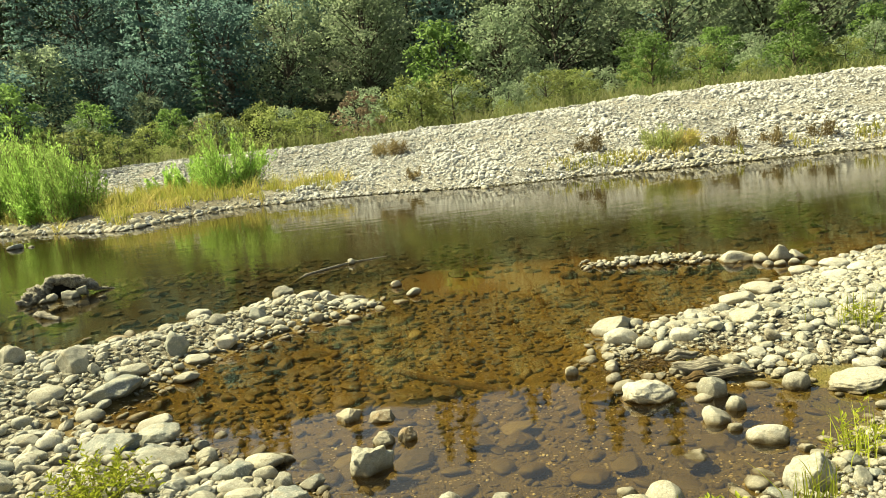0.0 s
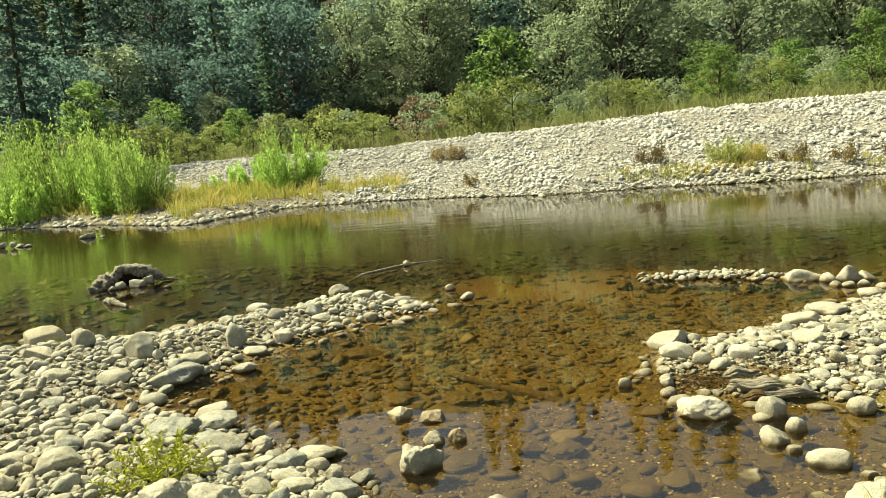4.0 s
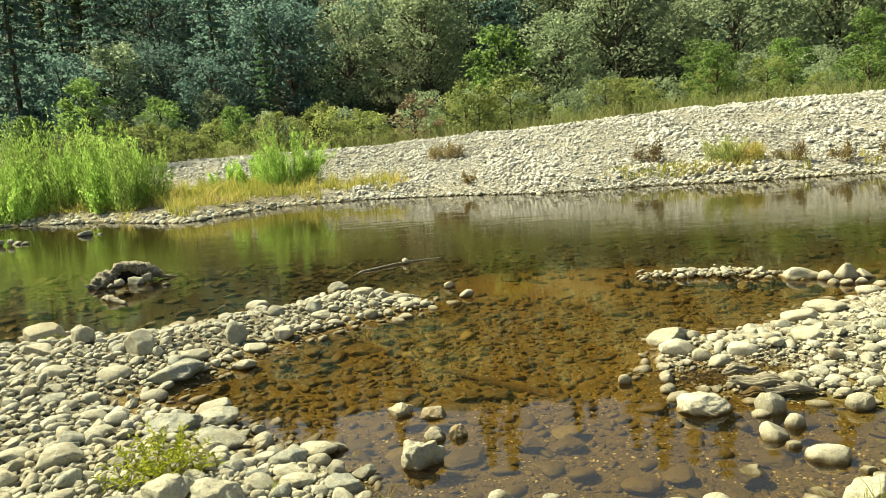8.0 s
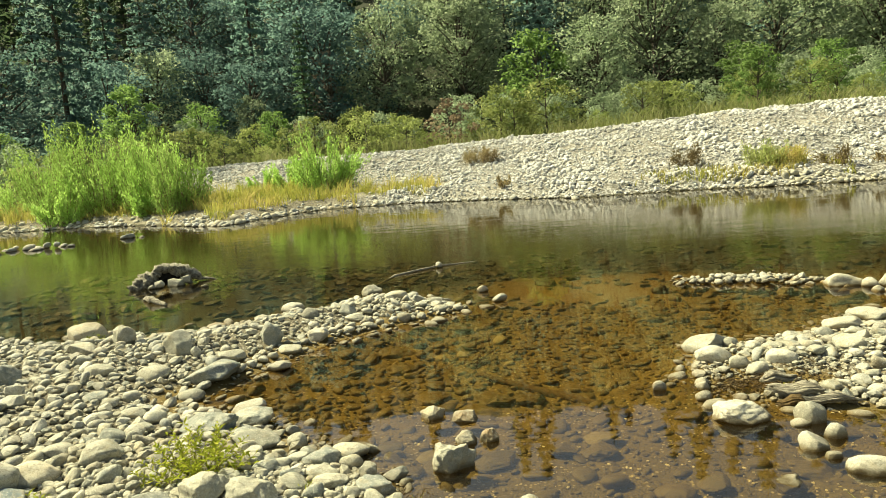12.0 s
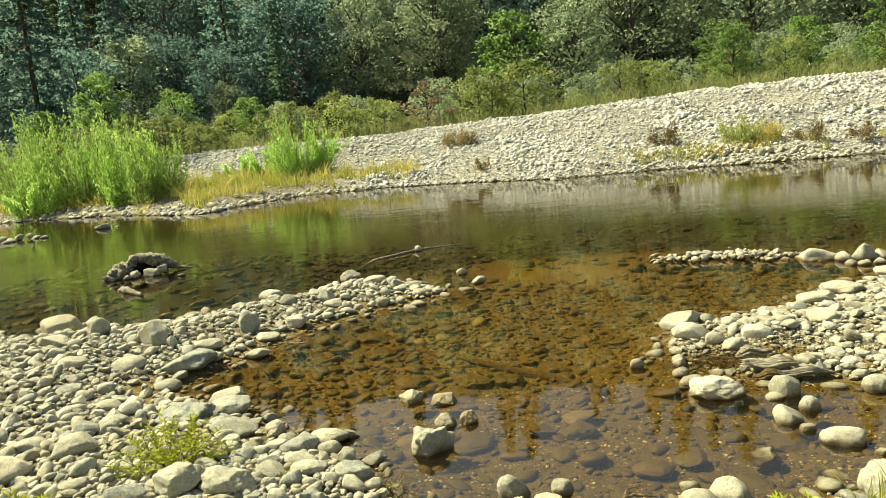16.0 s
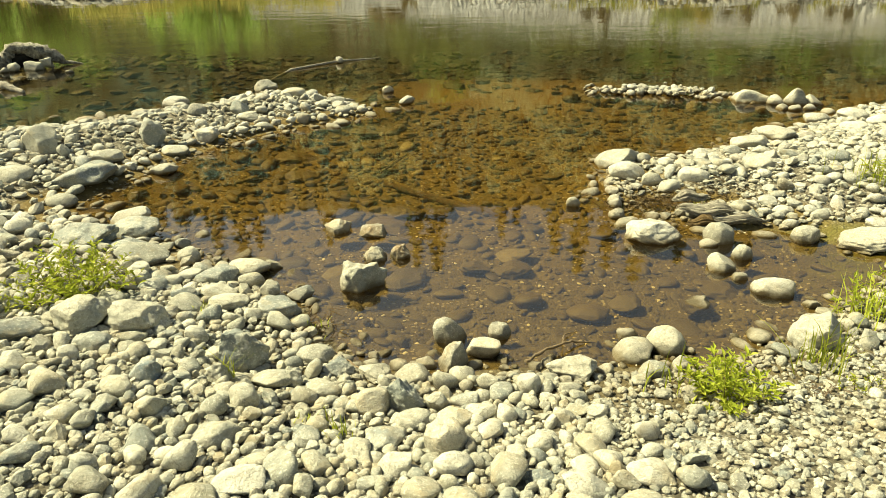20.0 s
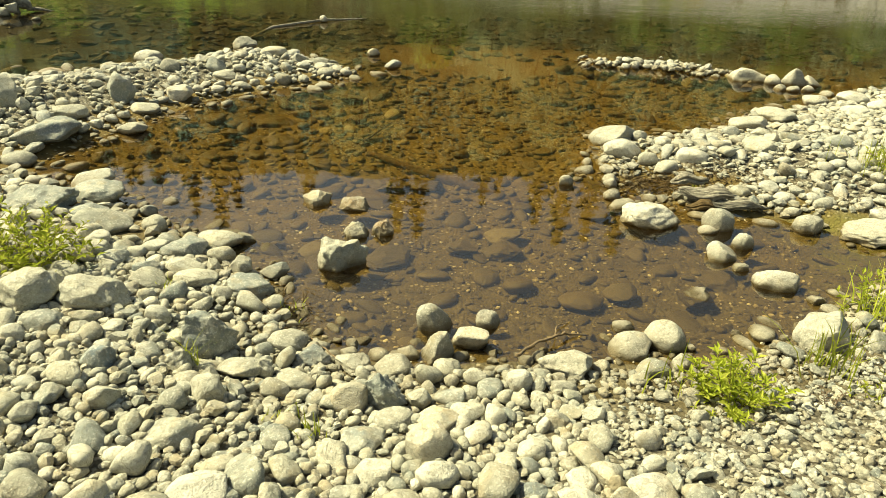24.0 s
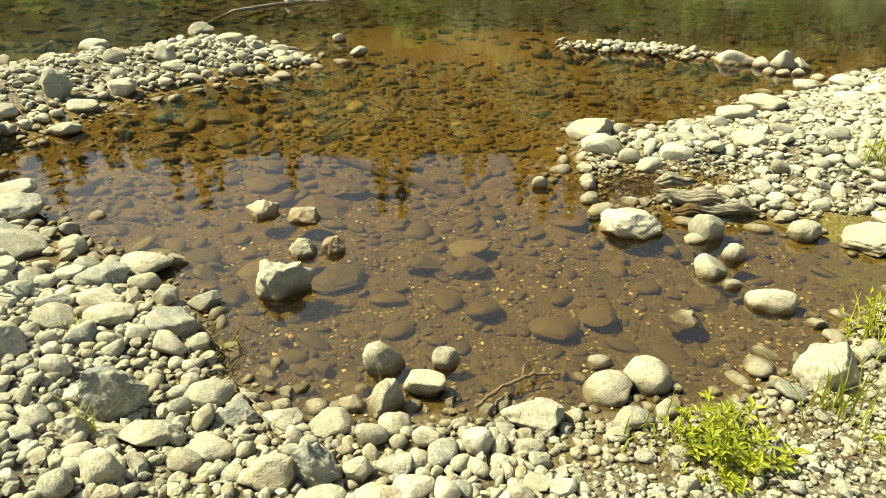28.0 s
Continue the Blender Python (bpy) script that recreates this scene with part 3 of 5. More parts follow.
SUNKEN_STONES = [
    (-0.36, 3.64, 0.234, 0.084, -0.025, 0.2, 'b'), (0.51, 3.25, 0.203, 0.073, -0.025, 0.0, 'b'), (0.7, 3.3, 0.154, 0.069, -0.025, 0.0, 'b'),
    (1.19, 3.41, 0.215, 0.078, -0.025, 0.1, 'b'), (-0.29, 2.95, 0.129, 0.047, -0.025, 0.1, 'b'), (0.14, 2.9, 0.08, 0.039, -0.025, 0.1, 'b'),
    (0.21, 2.92, 0.069, 0.042, -0.025, 0.1, 'b'), (0.21, 3.73, 0.204, 0.073, -0.025, 0.1, 'b'), (0.25, 3.89, 0.213, 0.077, -0.025, 0.1, 'b'),
    (0.01, 3.75, 0.169, 0.077, -0.025, 0.2, 'b'), (-0.46, 4.36, 0.327, 0.118, -0.025, 0.1, 'b'), (-0.35, 4.58, 0.221, 0.086, -0.025, 0.1, 'b'),
    (-0.82, 4.69, 0.262, 0.094, -0.025, 0.1, 'b'), (-0.67, 3.24, 0.135, 0.055, -0.025, 0.3, 'b'), (-0.52, 3.33, 0.092, 0.062, -0.025, 0.2, 'b'),
]
SUNKEN_STONES_FAR = [
    (-1.24, 5.88, 0.392, 0.141, -0.025, 0.1, 'b'), (-0.73, 6.49, 0.193, 0.07, -0.025, 0.1, 'b'), (-1.44, 5.04, 0.148, 0.058, -0.025, 0.3, 't'),
    (-1.15, 5.39, 0.272, 0.098, -0.025, 0.1, 'b'), (-1.51, 5.51, 0.189, 0.068, -0.025, 0.2, 'b'), (-0.4, 4.64, 0.31, 0.112, -0.025, 0.1, 'b'),
    (-0.15, 4.57, 0.23, 0.083, -0.025, 0.1, 'b'), (-0.82, 4.92, 0.166, 0.06, -0.025, 0.2, 'b'), (-0.64, 5.9, 0.147, 0.053, -0.025, 0.3, 'b'),
    (0.69, 5.21, 0.176, 0.063, -0.025, 0.2, 'b'), (0.83, 5.06, 0.189, 0.068, -0.025, 0.2, 'b'), (-0.83, 4.63, 0.197, 0.071, -0.025, 0.1, 'b'),
    (-1.54, 5.05, 0.175, 0.063, -0.025, 0.1, 'b'),
]
NEAR_STONES = [
    (-0.31, 2.65, 0.145, 0.052, 0.058, 0.1, 'p'), (-0.33, 2.42, 0.141, 0.148, 0.18, 0.9, 'g'), (-0.44, 2.4, 0.119, 0.093, 0.144, 0.1, 't'),
    (-0.22, 2.43, 0.087, 0.068, 0.1, 0.2, 'p'), (-0.12, 2.46, 0.105, 0.038, 0.07, 0.0, 'g'), (0.12, 2.52, 0.094, 0.073, 0.102, 0.2, 'w'),
    (0.3, 2.63, 0.199, 0.071, 0.092, 0.5, 'p'), (0.44, 2.66, 0.076, 0.049, 0.049, 0.2, 'p'), (0.27, 2.51, 0.088, 0.039, 0.071, 0.2, 'p'),
    (-0.69, 2.77, 0.145, 0.052, 0.085, 0.2, 'p'), (-0.59, 2.68, 0.13, 0.051, 0.08, 0.5, 'g'), (-0.47, 2.75, 0.069, 0.043, 0.037, 0.2, 'p'),
    (-0.45, 2.65, 0.128, 0.046, 0.066, 0.6, 'p'),
]
NEAR_LEFT_STONES = [
    (-0.63, 2.53, 0.145, 0.052, 0.097, 0.05, 'p'), (-0.74, 2.57, 0.077, 0.08, 0.122, 0.6, 'p'), (-0.95, 2.72, 0.185, 0.165, 0.20, 0.8, 'g'),
    (-1.02, 2.58, 0.113, 0.08, 0.15, 0.6, 'p'), (-0.94, 2.59, 0.113, 0.041, 0.098, 0.4, 'p'), (-0.88, 2.41, 0.115, 0.09, 0.169, 0.2, 'p'),
    (-0.82, 2.58, 0.165, 0.059, 0.109, 0.2, 'p'), (-1.17, 2.86, 0.096, 0.072, 0.145, 0.2, 'w'), (-1.24, 2.51, 0.106, 0.083, 0.217, 0.2, 'u'),
    (-1.16, 2.33, 0.107, 0.083, 0.206, 0.2, 'p'), (-0.76, 2.83, 0.064, 0.05, 0.08, 0.2, 'p'), (-0.3, 2.31, 0.127, 0.046, 0.112, 0.2, 'p'),
    (-0.17, 2.29, 0.141, 0.051, 0.129, 0.1, 't'),
]
NEAR_FRONT_STONES = [
    (-0.07, 2.35, 0.113, 0.041, 0.099, 0.2, 'p'), (0.2, 2.32, 0.097, 0.055, 0.102, 0.3, 'p'), (0.67, 2.34, 0.059, 0.046, 0.088, 0.2, 'p'),
    (0.59, 2.46, 0.072, 0.026, 0.063, 0.2, 'p'), (-0.92, 2.19, 0.166, 0.06, 0.181, 0.0, 'p'), (-0.2, 2.14, 0.136, 0.106, 0.206, 0.05, 't'),
    (0.38, 1.96, 0.143, 0.058, 0.183, 0.05, 'w'), (0.07, 1.97, 0.079, 0.039, 0.16, 0.1, 'g'), (-0.39, 2.21, 0.13, 0.047, 0.122, 0.05, 'g'),
    (-0.78, 1.95, 0.153, 0.055, 0.209, 0.2, 'w'), (-1.26, 2.54, 0.101, 0.042, 0.185, 0.2, 'u'), (-1.57, 2.65, 0.081, 0.063, 0.201, 0.1, 'w'),
]
POOL_LEFT_STONES = [
    (-1.14, 3.61, 0.226, 0.096, 0.083, 0.2, 'p'), (-1.27, 3.64, 0.101, 0.056, 0.061, 0.2, 'p'), (-1.26, 3.5, 0.201, 0.073, 0.098, 0.3, 'g'),
    (-1.49, 3.78, 0.123, 0.075, 0.079, 0.3, 'p'), (-1.58, 3.96, 0.095, 0.068, 0.059, 0.2, 'g'), (-1.7, 3.73, 0.266, 0.096, 0.119, 0.1, 'p'),
    (-1.9, 4.14, 0.298, 0.107, 0.11, 0.4, 'g'), (-2.01, 4.37, 0.241, 0.087, 0.075, 0.3, 'w'), (-1.82, 3.87, 0.206, 0.074, 0.099, 0.4, 'g'),
    (-0.99, 3.35, 0.124, 0.084, 0.088, 0.4, 'p'), (-0.84, 3.35, 0.141, 0.061, 0.052, 0.1, 'g'), (-1.21, 3.31, 0.162, 0.062, 0.096, 0.4, 'p'),
    (-1.34, 3.26, 0.12, 0.063, 0.113, 0.4, 'g'),
]
POOL_LEFT_STONES_2 = [
    (-1.53, 3.48, 0.12, 0.061, 0.095, 0.2, 'g'), (-1.59, 3.38, 0.108, 0.081, 0.146, 0.2, 'p'), (-1.52, 3.33, 0.14, 0.055, 0.12, 0.1, 'g'),
    (-1.41, 3.52, 0.135, 0.049, 0.073, 0.2, 'w'), (-1.31, 3.16, 0.162, 0.058, 0.116, 0.3, 'p'), (-1.13, 3.2, 0.183, 0.066, 0.108, 0.3, 'p'),
    (-0.9, 3.15, 0.198, 0.071, 0.095, 0.4, 'g'), (-1.37, 3.04, 0.135, 0.049, 0.137, 0.4, 'w'), (-1.63, 2.87, 0.237, 0.139, 0.268, 0.6, 'p'),
    (-1.43, 2.93, 0.276, 0.12, 0.23, 0.6, 'p'), (-1.83, 2.81, 0.203, 0.087, 0.234, 0.2, 'g'), (-1.52, 2.74, 0.149, 0.058, 0.194, 0.1, 'g'),
]
SPIT_STONES = [
    (-3.05, 5.49, 0.28, 0.213, 0.328, 0.7, 'p'), (-2.4, 5.89, 0.233, 0.242, 0.272, 0.7, 'g'), (-2.6, 5.5, 0.258, 0.098, 0.136, 0.05, 'p'),
    (-2.57, 5.04, 0.435, 0.156, 0.161, 0.5, 'g'), (-2.56, 4.66, 0.193, 0.088, 0.08, 0.0, 'p'), (-2.14, 5.32, 0.207, 0.075, 0.064, 0.3, 'p'),
    (-4.39, 6.25, 0.369, 0.213, 0.268, 0.1, 't'), (-3.97, 5.59, 0.233, 0.097, 0.234, 0.2, 'p'), (-3.76, 5.85, 0.226, 0.215, 0.321, 0.5, 'p'),
    (-3.0, 4.97, 0.259, 0.093, 0.174, 0.0, 'p'), (-2.6, 3.1, 0.279, 0.13, 0.271, 0.1, 't'), (-2.38, 3.32, 0.236, 0.12, 0.264, 0.2, 'p'),
    (-2.73, 2.95, 0.296, 0.193, 0.332, 0.2, 'w'), (-2.24, 4.02, 0.107, 0.084, 0.122, 0.2, 'p'),
]
SPIT_STONES_2 = [
    (-4.05, 4.72, 0.291, 0.173, 0.32, 0.6, 'g'), (-2.09, 3.93, 0.336, 0.121, 0.169, 0.8, 'g'), (-1.96, 8.17, 0.26, 0.147, 0.126, 0.5, 'p'),
    (-1.55, 7.5, 0.261, 0.098, 0.162, 0.1, 'p'), (-2.74, 7.53, 0.26, 0.115, 0.099, 0.1, 'w'), (-2.26, 6.65, 0.16, 0.115, 0.209, 0.2, 'p'),
    (-1.91, 6.77, 0.172, 0.135, 0.198, 0.7, 'g'), (-2.03, 6.09, 0.21, 0.13, 0.137, 0.6, 'w'), (-1.63, 6.47, 0.164, 0.069, 0.073, 0.1, 'p'),
    (-1.33, 6.67, 0.134, 0.103, 0.098, 0.1, 'p'), (-1.1, 7.37, 0.207, 0.075, 0.092, 0.1, 'p'), (-1.0, 6.97, 0.173, 0.073, 0.083, 0.1, 'p'),
    (-1.82, 6.68, 0.226, 0.081, 0.117, 0.2, 'p'), (-0.61, 7.96, 0.131, 0.087, 0.075, 0.7, 't'),
]
SPIT_STONES_3 = [
    (-0.4, 7.41, 0.171, 0.089, 0.077, 0.5, 'g'), (-2.18, 5.72, 0.225, 0.081, 0.087, 0.1, 'p'), (-3.32, 6.83, 0.222, 0.08, 0.069, 0.1, 'b'),
    (-3.4, 4.91, 0.232, 0.089, 0.234, 0.1, 'p'), (-3.39, 4.95, 0.195, 0.07, 0.221, 0.1, 'p'), (-3.62, 4.22, 0.181, 0.077, 0.234, 0.1, 'w'),
    (-3.09, 4.39, 0.175, 0.065, 0.183, 0.1, 'g'), (-2.72, 4.19, 0.172, 0.062, 0.128, 0.1, 'p'), (-3.64, 4.09, 0.196, 0.07, 0.238, 0.1, 'g'),
    (-2.7, 3.43, 0.18, 0.065, 0.215, 0.2, 'p'), (-2.58, 2.88, 0.192, 0.069, 0.225, 0.2, 'u'), (-2.14, 2.92, 0.151, 0.054, 0.215, 0.2, 'p'),
]
BAR_STONES_NEAR = [
    (1.17, 5.22, 0.333, 0.12, 0.134, 0.3, 'p'), (1.14, 4.93, 0.246, 0.116, 0.128, 0.05, 'w'), (1.33, 5.18, 0.102, 0.079, 0.111, 0.2, 'p'),
    (1.26, 4.76, 0.14, 0.097, 0.106, 0.1, 'p'), (1.35, 4.66, 0.162, 0.077, 0.085, 0.1, 'p'), (1.43, 4.99, 0.115, 0.074, 0.128, 0.1, 'w'),
    (1.73, 5.13, 0.112, 0.062, 0.111, 0.1, 'p'), (1.51, 4.69, 0.195, 0.09, 0.155, 0.3, 'w'), (1.55, 4.96, 0.164, 0.059, 0.128, 0.1, 'p'),
    (1.76, 4.91, 0.181, 0.065, 0.145, 0.1, 'p'), (2.26, 5.53, 0.283, 0.102, 0.125, 0.2, 'p'), (2.55, 5.69, 0.296, 0.106, 0.145, 0.2, 'p'),
    (2.23, 5.25, 0.154, 0.055, 0.117, 0.1, 'p'),
]
BAR_STONES_2 = [
    (2.06, 5.37, 0.137, 0.074, 0.097, 0.1, 'g'), (1.99, 4.79, 0.205, 0.088, 0.196, 0.1, 'p'), (2.48, 4.78, 0.163, 0.09, 0.23, 0.1, 'g'),
    (3.49, 6.28, 0.286, 0.107, 0.133, 0.2, 'w'), (3.22, 6.33, 0.271, 0.098, 0.092, 0.2, 'p'), (3.2, 5.76, 0.21, 0.082, 0.158, 0.2, 'w'),
    (3.51, 5.94, 0.22, 0.079, 0.155, 0.2, 'w'), (1.83, 3.85, 0.152, 0.102, 0.087, 0.2, 'p'), (2.15, 3.8, 0.4, 0.085, 0.075, 0.6, 'p'),
    (1.86, 4.19, 0.133, 0.048, 0.073, 0.1, 'w'), (2.02, 4.06, 0.103, 0.066, 0.099, 0.1, 'p'), (0.94, 4.43, 0.094, 0.051, 0.044, 0.1, 'w'),
    (0.9, 4.26, 0.097, 0.055, 0.047, 0.1, 'p'), (2.26, 3.9, 0.146, 0.074, 0.101, 0.2, 'w'),
]
ISLET_STONES = [
    (3.02, 7.25, 0.372, 0.134, 0.115, 0.4, 'p'), (3.2, 7.07, 0.161, 0.103, 0.088, 0.1, 'w'), (3.37, 7.07, 0.224, 0.175, 0.151, 0.3, 'p'),
    (3.57, 7.05, 0.214, 0.102, 0.088, 0.2, 'p'), (3.17, 6.85, 0.121, 0.059, 0.05, 0.1, 'p'), (3.26, 6.82, 0.133, 0.058, 0.05, 0.1, 'w'),
    (3.4, 6.82, 0.11, 0.06, 0.052, 0.1, 'w'), (3.5, 6.66, 0.133, 0.048, 0.041, 0.1, 'p'),
]

TONES = {
    "p": ("pale grey", stone_material("pale_stone", False, tone=[(0.21, 0.205, 0.165), (0.44, 0.415, 0.325)])),
    "w": ("whitish", stone_material("white_stone", False, tone=[(0.44, 0.42, 0.345), (0.57, 0.545, 0.455)])),
    "g": ("grey", stone_material("grey_stone", False, tone=[(0.15, 0.17, 0.165), (0.25, 0.265, 0.24)])),
    "u": ("bluish grey", stone_material("blue_stone", False, tone=[(0.13, 0.18, 0.21), (0.19, 0.23, 0.245)])),
    "t": ("tan", stone_material("tan_stone", False, tone=[(0.42, 0.36, 0.25), (0.52, 0.46, 0.34)])),
    "b": ("silt-brown", stone_material("brown_stone", False, tone=[(0.16, 0.10, 0.045), (0.24, 0.16, 0.08)])),
}
count = 0
for rows, where in ((POOL_STONES, "standing in the shallow pool"), (POOL_EDGE_STONES, "at the edge of the pool"), (SUNKEN_STONES, "lying under the shallow water"),
                    (SUNKEN_STONES_FAR, "lying under the shallow water"), (NEAR_STONES, "on the gravel beside the pool"), (NEAR_LEFT_STONES, "on the gravel beside the pool"),
                    (NEAR_FRONT_STONES, "bedded in the near gravel"), (POOL_LEFT_STONES, "at the edge of the pool"), (POOL_LEFT_STONES_2, "among cobbles by the pool"),
                    (SPIT_STONES, "on the cobble spit"), (SPIT_STONES_2, "on the cobble spit"), (SPIT_STONES_3, "on the cobble spit"),
                    (BAR_STONES_NEAR, "on the cobble bar"), (BAR_STONES_2, "on the cobble bar"), (ISLET_STONES, "on the small islet in the river")):
    for x, y, w, h, top, sharp, tone in rows:
        count += 1
        sharp = min(1.0, sharp + 0.15)
        word, material = TONES[tone]
        shape = "angular broken" if sharp > 0.7 else "blunt-edged" if sharp > 0.32 else "smooth rounded"
        if top < 0:
            h, top, sharp = w * 0.30, -0.036, sharp + 0.35
        sink = 1.0 if top < 0 else 1.6 if rows in (POOL_STONES, POOL_EDGE_STONES, ISLET_STONES) else 1.2
        stone("stone", x, y, w, w * 0.8, h * sink, top, 500 + count, sharp, label=f"{word} {shape} stone {where}", material=material)

# ---- cobbles laid large to small on the land, and sunk ones in the pool ----
fields = {"cobble": [], "cobbles": [], "pebbles": [], "sunken": []}


def lay(n, low, high, xr, yr, wet, flat, target, slack, seed):
    r = np.random.default_rng(seed)
    px, py = r.uniform(*xr, n), r.uniform(*yr, n)
    inside = inside_distance(px, py, NEAR_SHORE + RIGHT_SHORE)
    gz = height(px, py)
    size = low + (high - low) * r.random(n) ** 2.2
    spin, t1, t2 = r.uniform(0, math.tau, n), r.normal(0, 0.16 if wet else 0.27, n), r.normal(0, 0.16 if wet else 0.27, n)
    wide, tall = r.uniform(0.48, 0.85, n) if wet else r.uniform(0.62, 0.95, n), r.uniform(*flat, n)
    for i in range(n):
        if (inside[i] > 0.0) == wet or (not wet and inside[i] < 0.02):
            continue
        if target != "pebbles" and not wet and ((px[i] - 1.38) / 0.52) ** 2 + ((py[i] - 4.47) / 0.23) ** 2 < 1:
            continue
        if wet and ((px[i] - 0.75) / 1.35) ** 2 + ((py[i] - 8.5) / 1.0) ** 2 < 1 and i % 9:
            continue
        s = size[i]
        if wet and py[i] < 4.4 and s > 0.026 and i % 10 < (5 if py[i] < 3.9 else 3):
            continue
        if not wet and px[i] > 0.3 + 0.25 * (py[i] < 2.2) and py[i] < 2.72 and px[i] < 2.4 and s > 0.027 and i % 10:
            continue
        if packing.free(px[i], py[i], s * 0.82, slack):
            packing.add(px[i], py[i], s * 0.82)
            z = gz[i] + s * tall[i] * (0.62 if not wet else 0.20 if py[i] < 4.2 else 0.55 if px[i] < -0.3 else 0.32)
            fields[target].append((px[i], py[i], z, s, s * wide[i], s * tall[i], spin[i], t1[i], t2[i]))


lay(900, 0.045, 0.075, (-2.6, 3.0), (1.6, 5.2), False, (0.42, 0.7), "cobble", 0.95, 21)
lay(8500, 0.030, 0.074, (-7.5, -0.5), (3.2, 8.2), False, (0.40, 0.70), "cobbles", 0.88, 22)
lay(4600, 0.027, 0.062, (0.8, 6.5), (4.0, 7.6), False, (0.38, 0.65), "cobbles", 0.88, 23)
lay(18000, 0.022, 0.05, (-6.0, 5.5), (1.2, 8.0), False, (0.42, 0.72), "cobbles", 0.78, 24)
lay(9000, 0.018, 0.036, (-2.8, 0.3), (1.5, 3.6), False, (0.5, 0.8), "cobbles", 0.70, 33)
lay(30000, 0.009, 0.024, (-2.4, 2.6), (1.4, 3.4), False, (0.5, 0.8), "pebbles", 0.72, 25)
lay(3500, 0.014, 0.026, (-5, 5), (3.3, 7.4), False, (0.5, 0.8), "pebbles", 0.85, 26)
lay(12000, 0.012, 0.03, (0.8, 5.0), (4.0, 7.0), False, (0.45, 0.7), "pebbles", 0.74, 32)
lay(3600, 0.035, 0.10, (-3.2, 3.2), (2.7, 9.5), True, (0.22, 0.36), "sunken", 0.84, 27)
lay(9000, 0.011, 0.04, (-2.6, 2.6), (2.6, 7.0), True, (0.3, 0.5), "sunken", 0.9, 28)
lay(2600, 0.05, 0.16, (-8.0, 7.0), (6.5, 14.0), True, (0.22, 0.4), "sunken", 0.95, 29)

lay(2600, 0.03, 0.09, (-6, 6), (-3.0, 1.5), False, (0.4, 0.65), "cobbles", 1.0, 30)

# the islet: a low heap of small stones
r = np.random.default_rng(31)
for i in range(170):
    u = float(np.clip(r.normal(0.05, 0.40), -0.68, 0.8))
    x, y = 2.20 + u * 1.0, 7.62 - 0.32 * u + r.normal(0, 0.10)
    s = r.uniform(0.022, 0.052)
    top = 0.06 - 0.07 * (abs(u) / 0.9) ** 2 + r.normal(0, 0.015)
    fields["cobbles"].append((x, y, top - s * 0.5, s, s * 0.8, s * 0.55, r.uniform(0, 6), r.normal(0, 0.3), r.normal(0, 0.3)))
    fields["cobbles"].append((x + r.normal(0, 0.1), y + r.normal(0, 0.08), -0.05, s * 1.8, s * 1.4, s, r.uniform(0, 6), 0, 0))

nearest = sorted(fields["cobble"], key=lambda s: -s[3])
for i, (x, y, z, a, b, c, yaw, tx, ty) in enumerate(nearest[:130]):
    v = (SHAPES[3][i % 20] * (a, b, c)) @ turn_matrix(yaw, tx, ty).T
    ob = mesh_object("cobble", v, ICO[3][1], STONE)
    ob.location = (x, y, z)
    tagged(ob, "small worn river cobble lying on the gravel bank", "cobble", "cobbles on the near bank")
fields["cobbles"] += nearest[130:]
big = [s for s in fields["cobbles"] if s[3] > 0.042]
small = [s for s in fields["cobbles"] if s[3] <= 0.042]
close = [s for s in big if 1.4 < s[1] < 3.8 and -2.8 < s[0] < 3]
big = [s for s in big if not (1.4 < s[1] < 3.8 and -2.8 < s[0] < 3)]
stone_field("bank_cobbles", big, 2, BANK_STONES, "pale grey and cream rounded cobbles covering the bank")
front = sorted((s for s in small if 1.3 < s[1] < 3.3), key=lambda s: abs(s[0] + 0.2) - 14 * s[3])
stone_field("bank_small_stones", front[280:], 2, STONES, "small worn stones between the cobbles")
small = [s for s in small if not 1.3 < s[1] < 3.3]
stone_field("bank_gravel", small + fields["pebbles"], 1, STONES, "small pale pebbles filling between the cobbles")
ground = bpy.data.objects["ground"]


def pieces(name, rows, material, level):
    """Single stones as parts of the ground, sharing a few meshes."""
    meshes = []
    for k in range(12):
        ob = mesh_object(name, SHAPES[level][k], ICO[level][1], material)
        meshes.append(ob.data)
        bpy.data.objects.remove(ob)
    for i, (x, y, z, a, b, c, yaw, tx, ty) in enumerate(rows):
        ob = new(name, meshes[i % 12])
        ob.parent = ground
        ob.matrix_basis = Matrix.LocRotScale((x, y, z), Euler((tx, ty, yaw)), (a, b, c))


pieces("bank_cobble", close, STONE, 3)
pieces("bank_stone", front[:280], STONE, 2)
sunk = sorted(fields["sunken"], key=lambda s: s[1] - 12 * s[3])
pieces("riverbed_stone", sunk[:290], STONE, "slab")
fields["sunken"] = sunk[290:]
